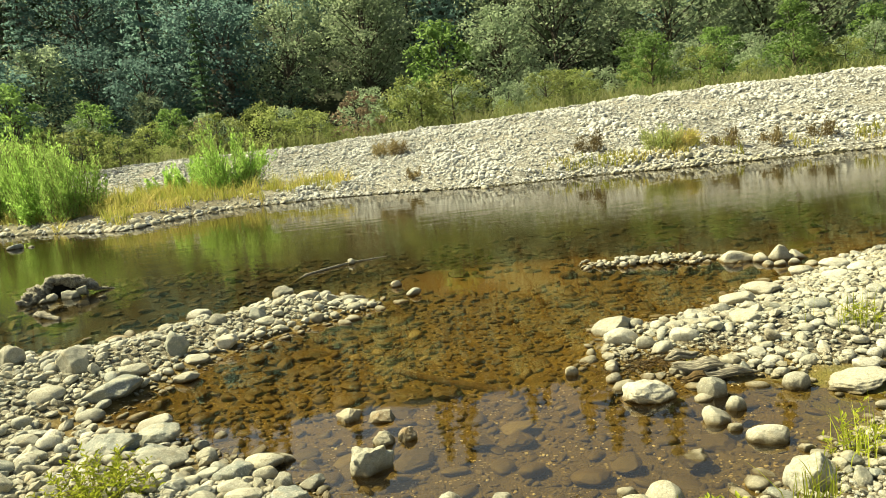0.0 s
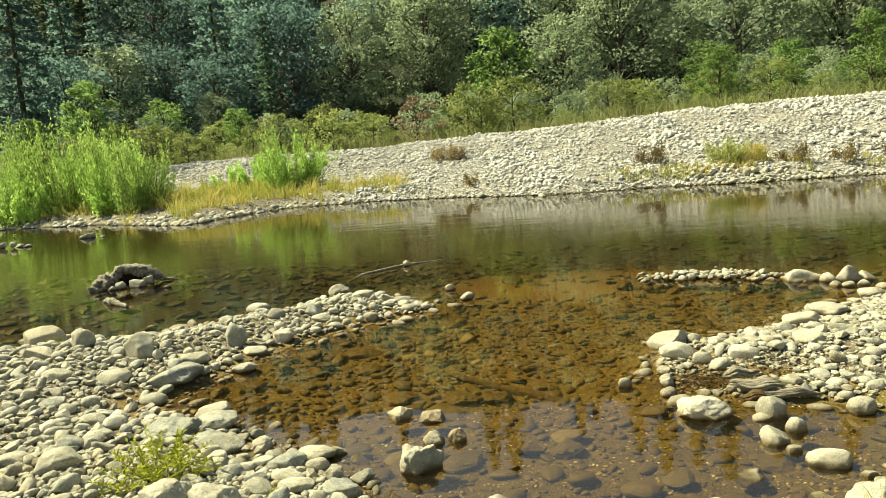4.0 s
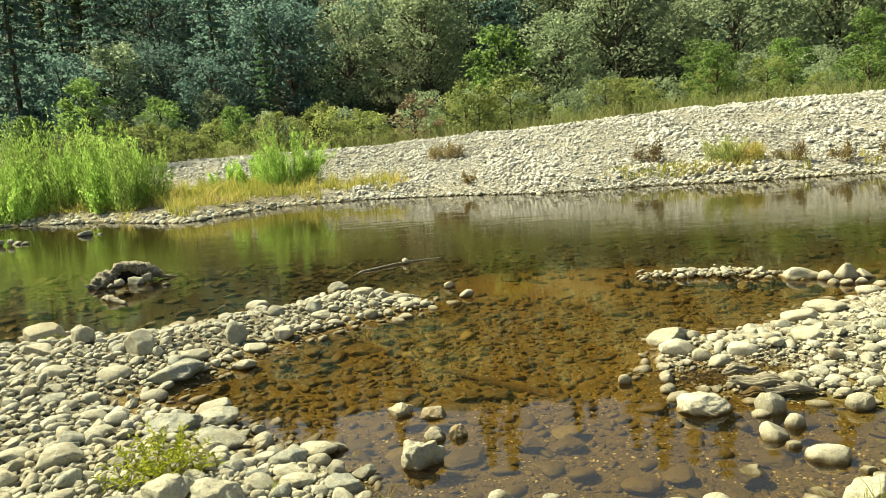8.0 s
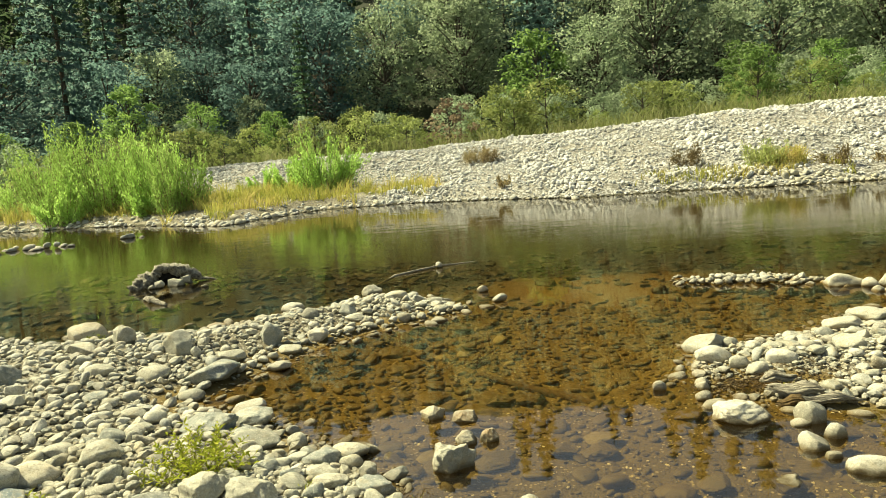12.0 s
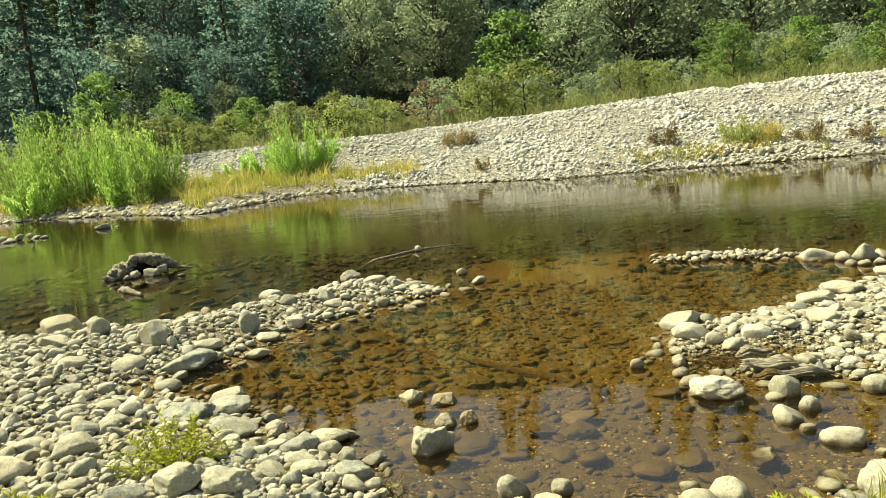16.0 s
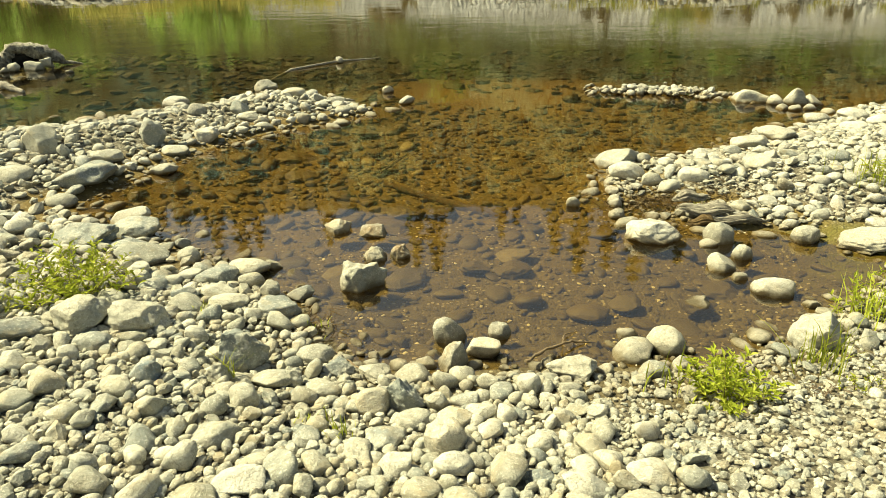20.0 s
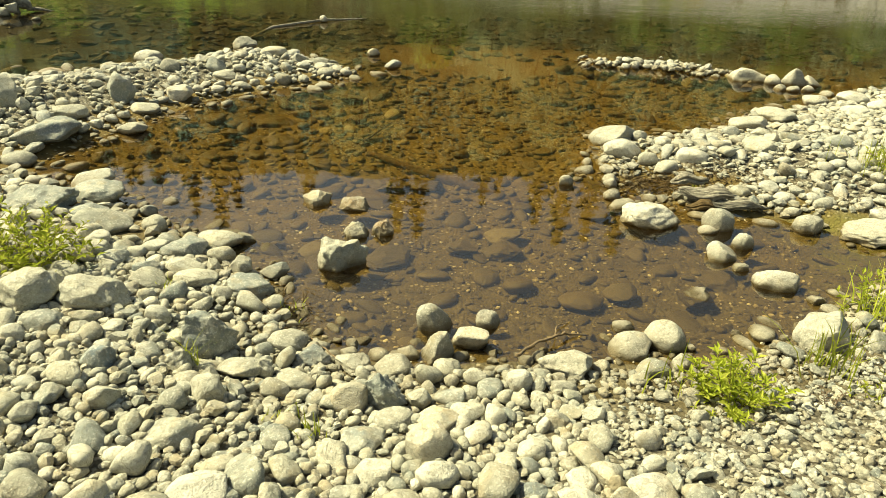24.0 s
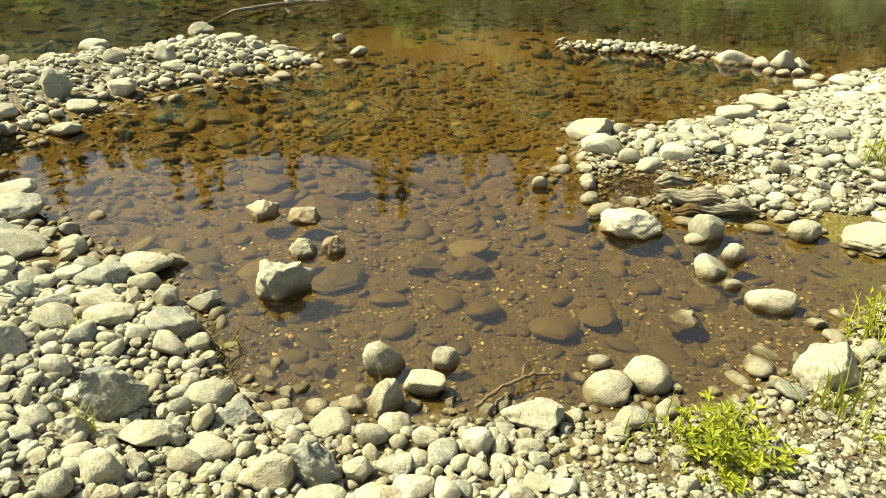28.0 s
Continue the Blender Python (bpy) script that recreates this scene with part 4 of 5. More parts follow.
# silt-brown wet stones crowding the pool's rim, and pale flecks of gravel on its bed
r = np.random.default_rng(34)
px, py = r.uniform(-1.7, 1.3, 2600), r.uniform(2.5, 4.2, 2600)
rim = inside_distance(px, py, NEAR_SHORE + RIGHT_SHORE)
wet_rim = []
for x, y, d in zip(px, py, rim):
    s = r.uniform(0.012, 0.048)
    if -0.30 < d < 0.07 and r.random() < 0.75 - 2.0 * max(0.0, -d) and packing.free(x, y, s * 0.7, 0.8):
        packing.add(x, y, s * 0.7)
        z = max(-0.10, float(height(np.array([x]), np.array([y]))[0]))
        wet_rim.append((x, y, min(z + s * 0.3, 0.012 - s * 0.35), s, s * r.uniform(0.6, 0.95), s * r.uniform(0.45, 0.8), r.uniform(0, 6.3), r.normal(0, 0.25), r.normal(0, 0.25)))
stone_field("rim_stones", wet_rim, 2, STONES, "wet silt-brown stones crowding the pool's rim")
px, py = r.uniform(-0.9, 1.7, 1500), r.uniform(2.6, 4.4, 1500)
rim = inside_distance(px, py, NEAR_SHORE + RIGHT_SHORE)
flecks = [(x, y, z + 0.003, s, s * 0.7, s * 0.5, a, 0.0, 0.0) for x, y, z, d, s, a in zip(px, py, height(px, py), rim, 0.004 + 0.011 * r.random(1500) ** 3, r.uniform(0, 6.3, 1500)) if d < -0.02 and wavy(np.array([x]), np.array([y]), 0.5, 35)[0] > -0.25]
stone_field("pale_flecks", flecks, 1, QUARTZ, "pale gravel flecks on the bed of the pool")
stone_field("pool_stones", [s for s in fields["sunken"] if s[1] < 7.5 and s[3] > 0.03], "slab", STONES, "brown flat stones on the bed of the pool")
fields["sunken"] = [s for s in fields["sunken"] if not (s[1] < 7.5 and s[3] > 0.03)]
stone_field("riverbed_stones", fields["sunken"], 1, STONES, "brown silt-covered stones under the shallow water")

# ---- far gravel bar ----
r = np.random.default_rng(41)
n = 56000
px, py = r.uniform(-21, 24, n), r.uniform(16, 39, n)
inside = inside_distance(px, py, FAR_SHORE)
left = np.clip((-px - 3) / 4, 0, 1)
coarse = np.clip(0.5 + 0.6 * wavy(px, py, 4.5, 44) + 0.25 * wavy(px, py, 1.2, 45), 0, 1)
keep = (inside > -0.15) & (inside < 14.0) & (r.random(n) < np.where(left > 0.5, np.where((inside < 0.9) | (inside > 5.2), np.where(inside > 5.2, 0.9, 0.3), 0.02), 1.0))
keep &= r.random(n) < np.where(coarse > 0.35, 1.0, 0.75)
px, py, inside, coarse = px[keep], py[keep], inside[keep], coarse[keep]
gz = height(px, py)
size = (0.034 + 0.062 * r.random(len(px)) ** 2.4) * (0.70 + 0.62 * coarse)
spots = [(x, y, z + s * 0.42, s, s * w, s * h, a, b, c) for x, y, z, s, w, h, a, b, c in zip(px, py, gz, size, r.uniform(0.6, 0.95, len(px)), r.uniform(0.45, 0.8, len(px)),
                                                                             r.uniform(0, 6.3, len(px)), r.normal(0, 0.45, len(px)), r.normal(0, 0.45, len(px)))]
spots.sort(key=lambda s: s[1] - 30 * s[3] + 0.2 * abs(s[0] - 4))
pieces("bar_stone", spots[:290], TONES["p"][1], 2)
spots = spots[290:]
stone_field("far_bar_cobbles", [s for s in spots if s[3] > 0.098], 2, BAR_STONES, "larger sunlit whitish cobbles along the far bar")
spots = [s for s in spots if s[3] <= 0.098]
stone_field("far_bar_stones", spots, 1, BAR_STONES, "sunlit whitish cobbles heaped along the far gravel bar")


# ---- plants ----
def leaf_quads(centres, normals_up, length, width, r, droop=0.0):
    """Diamond leaves at the given centres: arrays of vertices and quads."""
    n = len(centres)
    d = r.normal(size=(n, 3))
    d[:, 2] = d[:, 2] * 0.6 - droop
    d /= np.linalg.norm(d, axis=1)[:, None]
    up = normals_up + 0.7 * r.normal(size=(n, 3))
    side = np.cross(d, up)
    side /= np.linalg.norm(side, axis=1)[:, None] + 1e-9
    ln, wd = (length * r.uniform(0.6, 1.3, n))[:, None], (width * r.uniform(0.6, 1.3, n))[:, None]
    v = np.stack([centres - d * ln / 2, centres + side * wd / 2, centres + d * ln / 2, centres - side * wd / 2], 1).reshape(-1, 3)
    return v, np.arange(4 * n).reshape(-1, 4)


def tube(points, radii, sides=6):
    """A tapered round limb along points."""
    points = np.asarray(points, float)
    vs, fs = [], []
    for i, (p, rad) in enumerate(zip(points, radii)):
        d = points[min(i + 1, len(points) - 1)] - points[max(i - 1, 0)]
        d /= np.linalg.norm(d) + 1e-9
        a = np.cross(d, (0.31, 0.95, 0.05))
        a /= np.linalg.norm(a) + 1e-9
        b = np.cross(d, a)
        ang = np.arange(sides) / sides * math.tau
        vs.append(p + rad * (np.cos(ang)[:, None] * a + np.sin(ang)[:, None] * b))
    for i in range(len(points) - 1):
        for k in range(sides):
            fs.append((i * sides + k, i * sides + (k + 1) % sides, (i + 1) * sides + (k + 1) % sides, (i + 1) * sides + k))
    return np.concatenate(vs), np.array(fs)


def join(pieces):
    vs, fs, n = [], [], 0
    for v, f in pieces:
        vs.append(v)
        fs.append(f + n)
        n += len(v)
    return np.concatenate(vs), np.concatenate(fs)


def limb(a, b, bend, r, steps=5):
    a, b = np.array(a, float), np.array(b, float)
    t = np.linspace(0, 1, steps)[:, None]
    return a + (b - a) * t + bend * np.sin(t * math.pi) * r.normal(size=3)


def broadleaf(seed, high, wide, leaf, material, name, label, lobes=26, per=120, low=0.15, bark=BARK, limbed=True):
    """A tree or large shrub: trunk, limbs and a crown of many leafy lobes with gaps between them."""
    r = np.random.default_rng(seed)
    top = tagged(new(name), label, "tree", "wooded slope")
    lean = r.normal(0, 0.05 * high, 2)
    trunk = limb((0, 0, -0.3), (lean[0], lean[1], high * 0.78), 0.03 * high, r, 7)
    limbs, centres, outs = [], [], []
    for k in range(lobes):
        a, e = k * 2.4 + r.uniform(-0.5, 0.5), low + (0.92 - low) * (k + r.random()) / lobes
        w = wide / 2 * (math.sin(math.pi * min(1, 0.16 + e * 0.80)) ** 0.75) * r.uniform(0.35, 0.92)
        c = np.array((lean[0] * e + math.cos(a) * w, lean[1] * e + math.sin(a) * w, high * e + r.normal(0, 0.02 * high)))
        rad = wide * r.uniform(0.085, 0.19) * (1.15 - 0.35 * e)
        limbs.append(tube(limb(trunk[int(np.clip(e * 6.0, 1, 6))], c, 0.03 * high, r, 4), np.linspace(0.009 * high, 0.002 * high, 4), 4))
        d = r.normal(size=(per, 3)) + (0, 0, 0.35)
        d /= np.linalg.norm(d, axis=1)[:, None]
        lump = 1 + 0.22 * np.sin(d @ r.normal(size=3) * 5 + r.uniform(0, 6)) + 0.16 * np.sin(d @ r.normal(size=3) * 9)
        pts = c + d * (rad * lump * r.uniform(0.62, 1.1, per))[:, None] * (1.1, 1.1, 0.72)
        pts[:, 2] = np.maximum(pts[:, 2], high * 0.02)
        centres.append(pts)
        outs.append(d * 1.3 + (0, 0, 0.5))
    v, f = join([tube(trunk, np.linspace(0.024 * high, 0.006 * high, 7), 5)] + (limbs if limbed else []))
    mesh_object("trunk", v, f, bark, parent=top)
    v, f = leaf_quads(np.concatenate(centres), np.concatenate(outs), leaf, leaf * 0.68, r)
    mesh_object("crown", v, f, material, False, parent=top)
    return top


def conifer(seed, high, wide, name="pine_tree", label="tall dark green conifer on the wooded slope", tiers=20, boughs_each=7, per=22, leaf=0.42, material=PINE):
    """A conifer: straight trunk, drooping whorls of boughs, flat sprays of needles."""
    r = np.random.default_rng(seed)
    top = tagged(new(name), label, "tree", "wooded slope")
    v, f = tube([(0, 0, -0.3), (0.1, 0, high * 0.5), (0, 0.05, high)], (0.011 * high, 0.007 * high, 0.002 * high), 4)
    boughs, centres, outs = [], [], []
    for k in range(tiers):
        e = 0.06 + 0.93 * k / tiers
        reach = wide / 2 * (1 - e) ** 0.8 * r.uniform(0.75, 1.15) + 0.12
        for m in range(boughs_each):
            a = m / boughs_each * math.tau + r.uniform(-0.5, 0.5) + k
            length = reach * r.uniform(0.65, 1.1)
            start, end = np.array((0, 0, high * e)), np.array((math.cos(a) * length, math.sin(a) * length, high * e - length * r.uniform(0.05, 0.35)))
            if k % 2 == 0 and m % 2 == 0:
                boughs.append(tube([start, end], (0.035, 0.008), 3))
            t = r.uniform(0.06, 1.05, per) ** 0.8
            across = r.normal(0, 0.13, per) * (0.35 + length * (1.05 - t))
            drop = -np.abs(r.normal(0, 0.10, per)) * (0.6 + length * 0.3)
            pts = start + (end - start) * t[:, None] + np.stack([-math.sin(a) * across, math.cos(a) * across, drop], 1)
            centres.append(pts)
            outs.append(np.tile((math.cos(a) * 0.7, math.sin(a) * 0.7, 1.0), (per, 1)))
    v, f = join([(v, f)] + boughs)
    mesh_object("trunk", v, f, BARK, parent=top)
    v, f = leaf_quads(np.concatenate(centres), np.concatenate(outs), leaf, leaf * 0.42, r, 0.35)
    mesh_object("crown", v, f, material, False, parent=top)
    return top


def stand(ob, x, y, size=1.0, yaw=0.0, sink=0.1):
    ob.matrix_basis = pose(x, y, float(height(np.array([x]), np.array([y]))[0]) - sink, 0, 0, yaw) @ Matrix.Diagonal((size, size, size, 1))
    return ob


def copy_at(ob, x, y, size, yaw, sink=0.1):
    made = copy_thing(ob, Matrix.Identity(4))
    return stand(made, x, y, size, yaw, sink)


def at_bearing(az, d):
    return -0.1 + d * math.sin(radians(az)), 0.1 + d * math.cos(radians(az))


# first of each kind stands in the wood; the others are copies of these
kinds = {
    "oak": [broadleaf(50 + i, 9.0, 7.4, 0.23, OAK, "oak_tree", "grey-green oak with a rounded ragged crown", 36, 190) for i in range(4)],
    "low_oak": [broadleaf(58 + i, 8.0, 9.0, 0.36, OAK, "oak_scrub", "low dense oak scrub on the wooded slope", 24, 120, 0.05, limbed=False) for i in range(3)],
    "haze_oak": [broadleaf(66 + i, 9.0, 7.4, 0.25, TEAL, "oak_tree", "oak tinted blue-green for haze on the left slope", 32, 160) for i in range(2)],
    "haze_scrub": [broadleaf(68 + i, 8.0, 9.0, 0.36, TEAL, "oak_scrub", "low scrub tinted blue-green for haze on the left slope", 24, 120, 0.05, limbed=False) for i in range(2)],
    "far_oak": [broadleaf(54 + i, 9.5, 8.0, 0.55, RIDGE, "oak_tree", "grey-green oak high on the wooded slope", 18, 60) for i in range(2)],
    "far_pine": [conifer(64 + i, 15.0, 6.0, tiers=13, boughs_each=6, per=10, leaf=0.95, material=RIDGE) for i in range(2)],
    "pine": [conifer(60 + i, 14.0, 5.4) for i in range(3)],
    "bright_pine": [conifer(59, 14.0, 3.6, label="slender sunlit green conifer standing before the wood", leaf=0.34, per=30, material=LIT_PINE)],
    "green": [broadleaf(70 + i, 6.0, 4.4, 0.22, GREEN, "alder_tree", "fresh green broadleaf tree behind the gravel bar", 28, 130, 0.06) for i in range(3)],
    "shrub": [broadleaf(80 + i, 3.0, 3.4, 0.16, YELLOWISH, "shrub", "olive and yellow-green shrub at the foot of the slope", 16, 110, 0.05) for i in range(3)],
    "pale": [broadleaf(90, 8.0, 3.6, 0.26, PALE, "bare_tree", "half-dead tree with pale dry foliage", 18, 46, 0.35)],
    "rusty": [broadleaf(95, 2.4, 2.6, 0.16, RUSTY, "rusty_shrub", "reddish brown autumn shrub", 14, 70, 0.05)],
}
used = {k: 0 for k in kinds}
# heights of the kinds that make the skyline, which stays about twenty-one degrees up
TALL, SKYLINE = {"oak": 9.0, "haze_oak": 9.0, "far_oak": 9.5, "far_pine": 15.0, "pine": 14.0, "low_oak": 8.0, "haze_scrub": 8.0}, 111.0


def plant(kind, az, d, size, yaw=0.0):
    x, y = at_bearing(az, d)
    if d > 56 and kind in TALL and d != SKYLINE:
        size = min(size, (0.372 * d - float(height(np.array([x]), np.array([y]))[0])) / TALL[kind])
    k = used[kind]
    used[kind] += 1
    first = kinds[kind][k % len(kinds[kind])]
    if k < len(kinds[kind]):
        stand(first, x, y, size, yaw)
    else:
        copy_at(first, x, y, size, yaw)


# trees that can be told apart: kind, bearing, distance, size
CHOSEN = (("bright_pine", -16.6, 56, 0.80), ("pale", -14.6, 56, 1.05), ("oak", -27.0, 62, 1.02), ("oak", -20.6, 56, 0.6), ("oak", -10.3, 58, 1.1), ("oak", -3.4, 58, 1.1),
                          ("green", 1.8, 52, 1.35), ("oak", 6.5, 54, 0.95), ("green", 18.4, 42, 0.62), ("green", 23.3, 43, 0.64), ("green", 28.2, 41, 0.74), ("oak", 11.0, 58, 1.3),
                          ("rusty", -5.2, 41, 1.25), ("shrub", -1.0, 42, 1.15), ("shrub", 2.8, 42, 1.2), ("shrub", 10.5, 40, 0.9), ("green", -24.8, 48, 0.75), ("green", -19.0, 50, 0.65),
                          ("shrub", -13.0, 45, 1.1), ("pine", -8.0, 70, 1.1), ("pine", 4.5, 66, 1.15), ("pine", 14.5, 68, 1.2), ("rusty", -17.2, 52, 1.3), ("oak", 20.0, 56, 1.2), ("oak", 26.0, 58, 1.2))
for kind, az, d, size in CHOSEN:
    plant(kind, az, d, size, az * 17)

# the rest of the wood, front to back
r = np.random.default_rng(77)


def clear(az, d):
    return all(abs(az - a) > 2.2 or d > e for k, a, e, s in CHOSEN if e > 50)


for az in np.arange(-40, 40, 3.4):
    plant("shrub", az + r.uniform(-1, 1), r.uniform(39.5, 45), r.uniform(0.4, 0.95), r.uniform(0, 360))
for az in np.arange(-42, 42, 4.2):
    if clear(az, 50):
        plant("green", az + r.uniform(-1.0, 1.0), r.uniform(46, 53), r.uniform(0.5, 0.95), r.uniform(0, 360))
for d, step in ((45.5, 3.3), (49.5, 3.1)):
    for az in np.arange(-42, 42, step):
        low = r.random() < 0.5
        plant("low_oak" if low else "shrub", az + r.uniform(-1.5, 1.5), d + r.uniform(-1.5, 1.5), r.uniform(0.28, 0.45) * (1 if low else 2.2), r.uniform(0, 360))
for d, step in ((54, 4.4), (60, 3.9), (67, 3.6), (75, 3.3)):
    for az in np.arange(-42, 42, step):
        if d < 62 and not clear(az, d + 2):
            continue
        # teal scrub on the left carries the painted haze
        plant("haze_scrub" if az < -9 else "low_oak", az + r.uniform(-1.5, 1.5), d + r.uniform(-2, 2), r.uniform(0.35, 0.6), r.uniform(0, 360))
for row, (d, step) in enumerate(((57, 4.6), (64, 4.2), (72, 3.9), (80, 3.6), (89, 3.8), (99, 3.0), (110, 2.3))):
    for az in np.arange(-44 + row % 2 * 2, 44, step):
        if not clear(az, d):
            continue
        # mostly blue-tinted pines and teal oaks on the left, for the painted haze
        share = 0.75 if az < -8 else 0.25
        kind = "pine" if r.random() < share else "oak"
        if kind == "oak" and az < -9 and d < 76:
            kind = "haze_oak"
        plant(kind if d < 76 else "far_" + kind, az + r.uniform(-1.4, 1.4), d + r.uniform(-3, 3), r.uniform(0.85, 1.35), r.uniform(0, 360))


# taller conifers that stand above the ridge
for az, size in ((-30, 1.3), (-26.5, 1.35), (-25, 1.1), (-18, 1.15), (-16, 1.3), (-14.6, 1.05), (-8.6, 0.95), (-0.9, 1.25), (0.9, 1.35), (6.7, 1.05), (8.0, 0.9), (11.5, 1.25), (13.6, 1.45), (16, 1.35), (18.5, 1.5), (22, 1.3), (27, 1.4)):
    plant("far_pine", az, SKYLINE, size, az * 31)


# ---- riverside plants ----
def blade_mesh(bases, high, wide, r, lean=0.35):
    """Bent grass blades: three tapering steps each."""
    n = len(bases)
    a = r.uniform(0, math.tau, n)
    side = np.stack([np.cos(a), np.sin(a), 0 * a], 1)
    b = r.uniform(0, math.tau, n)
    bend = np.stack([np.cos(b), np.sin(b), 0 * b], 1) * (np.abs(r.normal(0, lean, n)) * high)[:, None]
    up = np.stack([0 * a, 0 * a, high], 1)
    rows = []
    for t, w in ((0, 1.0), (0.45, 0.8), (0.8, 0.45), (1.0, 0.08)):
        c = bases + up * (t - 0.12 * t * t) + bend * t * t
        rows += [c - side * (wide * w)[:, None], c + side * (wide * w)[:, None]]
    v = np.stack(rows, 1).reshape(-1, 3)
    q = np.array([(0, 1, 3, 2), (2, 3, 5, 4), (4, 5, 7, 6)])
    return v, (np.arange(n)[:, None, None] * 8 + q[None]).reshape(-1, 4)


def on_ground(px, py):
    return np.stack([px, py, height(px, py)], 1)


def willow(seed, high, wide, stems, name="willow_bush", label="bright green willow bush with upright leafy shoots on the grassy shore", material=WILLOW, leaf=0.15, per=80, narrow=0.26, spray=0.10):
    """A bush of upright shoots gathered in plumes, with narrow leaves close along each shoot."""
    r = np.random.default_rng(seed)
    top = tagged(new(name), label, "bush", "willows on the far shore")
    shoots, centres, ups = [], [], []
    size = min(1.0, high / 2.5 + 0.04)
    plumes = max(3, stems // 8)
    heads = []
    for k in range(plumes):
        a, q = k * 2.4 + r.uniform(-0.4, 0.4), math.sqrt((k + 0.5) / plumes)
        heads.append((a, q, r.uniform(0.5, 1.0) * (1 - 0.25 * q * q)))
    for k in range(stems):
        a, q, tall = heads[k % plumes]
        root = np.array((math.cos(a), math.sin(a), 0)) * q * wide * 0.26 + r.normal(0, 0.02 * wide, 3) * (1, 1, 0)
        tip = np.array((math.cos(a) * q * wide * 0.46, math.sin(a) * q * wide * 0.46, high * tall * r.uniform(0.5, 1.12))) + r.normal(0, 0.065 * wide, 3) * (1, 1, 0)
        line = limb(root, tip, 0.03 * high, r, 4)
        shoots.append(tube(line, np.array((0.012, 0.009, 0.006, 0.002)) * size, 4))
        t = r.uniform(0.05, 1.02, per)
        pts = np.stack([np.interp(t, np.linspace(0, 1, 4), line[:, j]) for j in range(3)], 1)
        centres.append(pts + r.normal(0, 1, (per, 3)) * ((0.025 + spray * (1.08 - t)) * size)[:, None])
        ups.append(np.tile((tip - root) / np.linalg.norm(tip - root), (per, 1)))
    v, f = join(shoots)
    mesh_object("stem", v, f, TWIG, parent=top)["kind"] = "stuff"
    c = np.concatenate(centres)
    n = len(c)
    d = np.concatenate(ups) + r.normal(0, 0.42, (n, 3))
    d /= np.linalg.norm(d, axis=1)[:, None]
    side = np.cross(d, r.normal(size=(n, 3)))
    side /= np.linalg.norm(side, axis=1)[:, None] + 1e-9
    ln, wd = leaf * r.uniform(0.6, 1.3, n)[:, None], leaf * narrow * r.uniform(0.7, 1.3, n)[:, None]
    v = np.stack([c - d * ln / 2, c + side * wd / 2, c + d * ln / 2, c - side * wd / 2], 1).reshape(-1, 3)
    mesh_object("foliage", v, np.arange(4 * n).reshape(-1, 4), material, False, parent=top)["kind"] = "stuff"
    return top


def grow(ob, x, y, yaw=0.0):
    ob.matrix_basis = pose(x, y, float(height(np.array([x]), np.array([y]))[0]) - 0.05, 0, 0, yaw)
    return ob


for i, (x, y, high, wide, stems) in enumerate(((-19.4, 28.0, 4.3, 3.9, 110), (-17.0, 27.2, 4.4, 3.7, 120), (-14.9, 26.4, 3.9, 2.9, 90), (-12.9, 24.9, 3.7, 2.8, 90), (-21.8, 29.0, 3.2, 3.6, 70), (-16.0, 29.6, 3.4, 2.8, 60),
                                               (-8.3, 29.2, 3.0, 3.3, 120), (-10.9, 29.3, 1.5, 1.6, 22), (-9.7, 29.4, 2.1, 2.0, 36), (-24.5, 29.5, 3.4, 3.6, 60), (-18.3, 26.0, 2.4, 2.2, 50), (-14.2, 25.4, 2.2, 1.6, 40))):
    grow(willow(300 + i, high, wide, stems), x, y, i * 40)
DRY = leaf_material("dry_twig_leaves", (0.12, 0.09, 0.045), (0.24, 0.19, 0.10), (0.38, 0.33, 0.18))
for i, (x, y, high, wide, stems, material, words) in enumerate((
        (-1.63, 30.3, 0.85, 1.9, 56, DRY, "low olive-brown shrub among the stones of the bar"), (-0.6, 24.6, 0.5, 0.7, 12, DRY, "small dry brown shrub near the far waterline"),
        (7.3, 22.1, 1.0, 1.3, 50, YELLOWISH, "olive-yellow shrub on the far gravel bar"), (8.1, 21.9, 1.05, 1.2, 46, GRASS, "tall dry yellow grass clump on the far bar"), (5.45, 23.7, 0.9, 1.1, 20, DRY, "dry reddish shrub on the far gravel bar"),
        (9.0, 21.2, 0.75, 1.1, 14, DRY, "dry brown twiggy shrub on the far bar"), (10.2, 20.7, 0.7, 1.0, 14, DRY, "dry brown twiggy shrub on the far bar"), (11.6, 20.6, 0.7, 0.9, 12, DRY, "dry twiggy shrub on the far bar"))):
    grow(willow(340 + i, high, wide, stems, "bar_shrub", words, material, 0.10, 60, spray=0.42), x, y)

# grass along the far shore
r = np.random.default_rng(51)
px, py = r.uniform(-26, -3.0, 64000), r.uniform(19, 32, 64000)
ins = inside_distance(px, py, FAR_SHORE)
ok = (ins > 0.9 + 0.5 * wavy(px, py, 2.0, 61)) & (ins < np.where(px > -8.5, 2.6, 5.4)) & (wavy(px, py, 1.3, 62) + 0.6 * wavy(px, py, 0.4, 63) > -0.35)
base = on_ground(px[ok], py[ok])
tall = r.uniform(0.15, 0.75, len(base)) * (0.75 + 0.45 * wavy(base[:, 0], base[:, 1], 1.1, 64))
v, f = blade_mesh(base, tall, r.uniform(0.008, 0.018, len(base)), r, 0.55)
tagged(mesh_object("shore_grass", v, f, GRASS, False), "yellow-green dry grass along the far shore", "grass", kind="stuff")
px, py = r.uniform(3.2, 16, 9000), r.uniform(18.5, 24, 9000)
ins = inside_distance(px, py, FAR_SHORE)
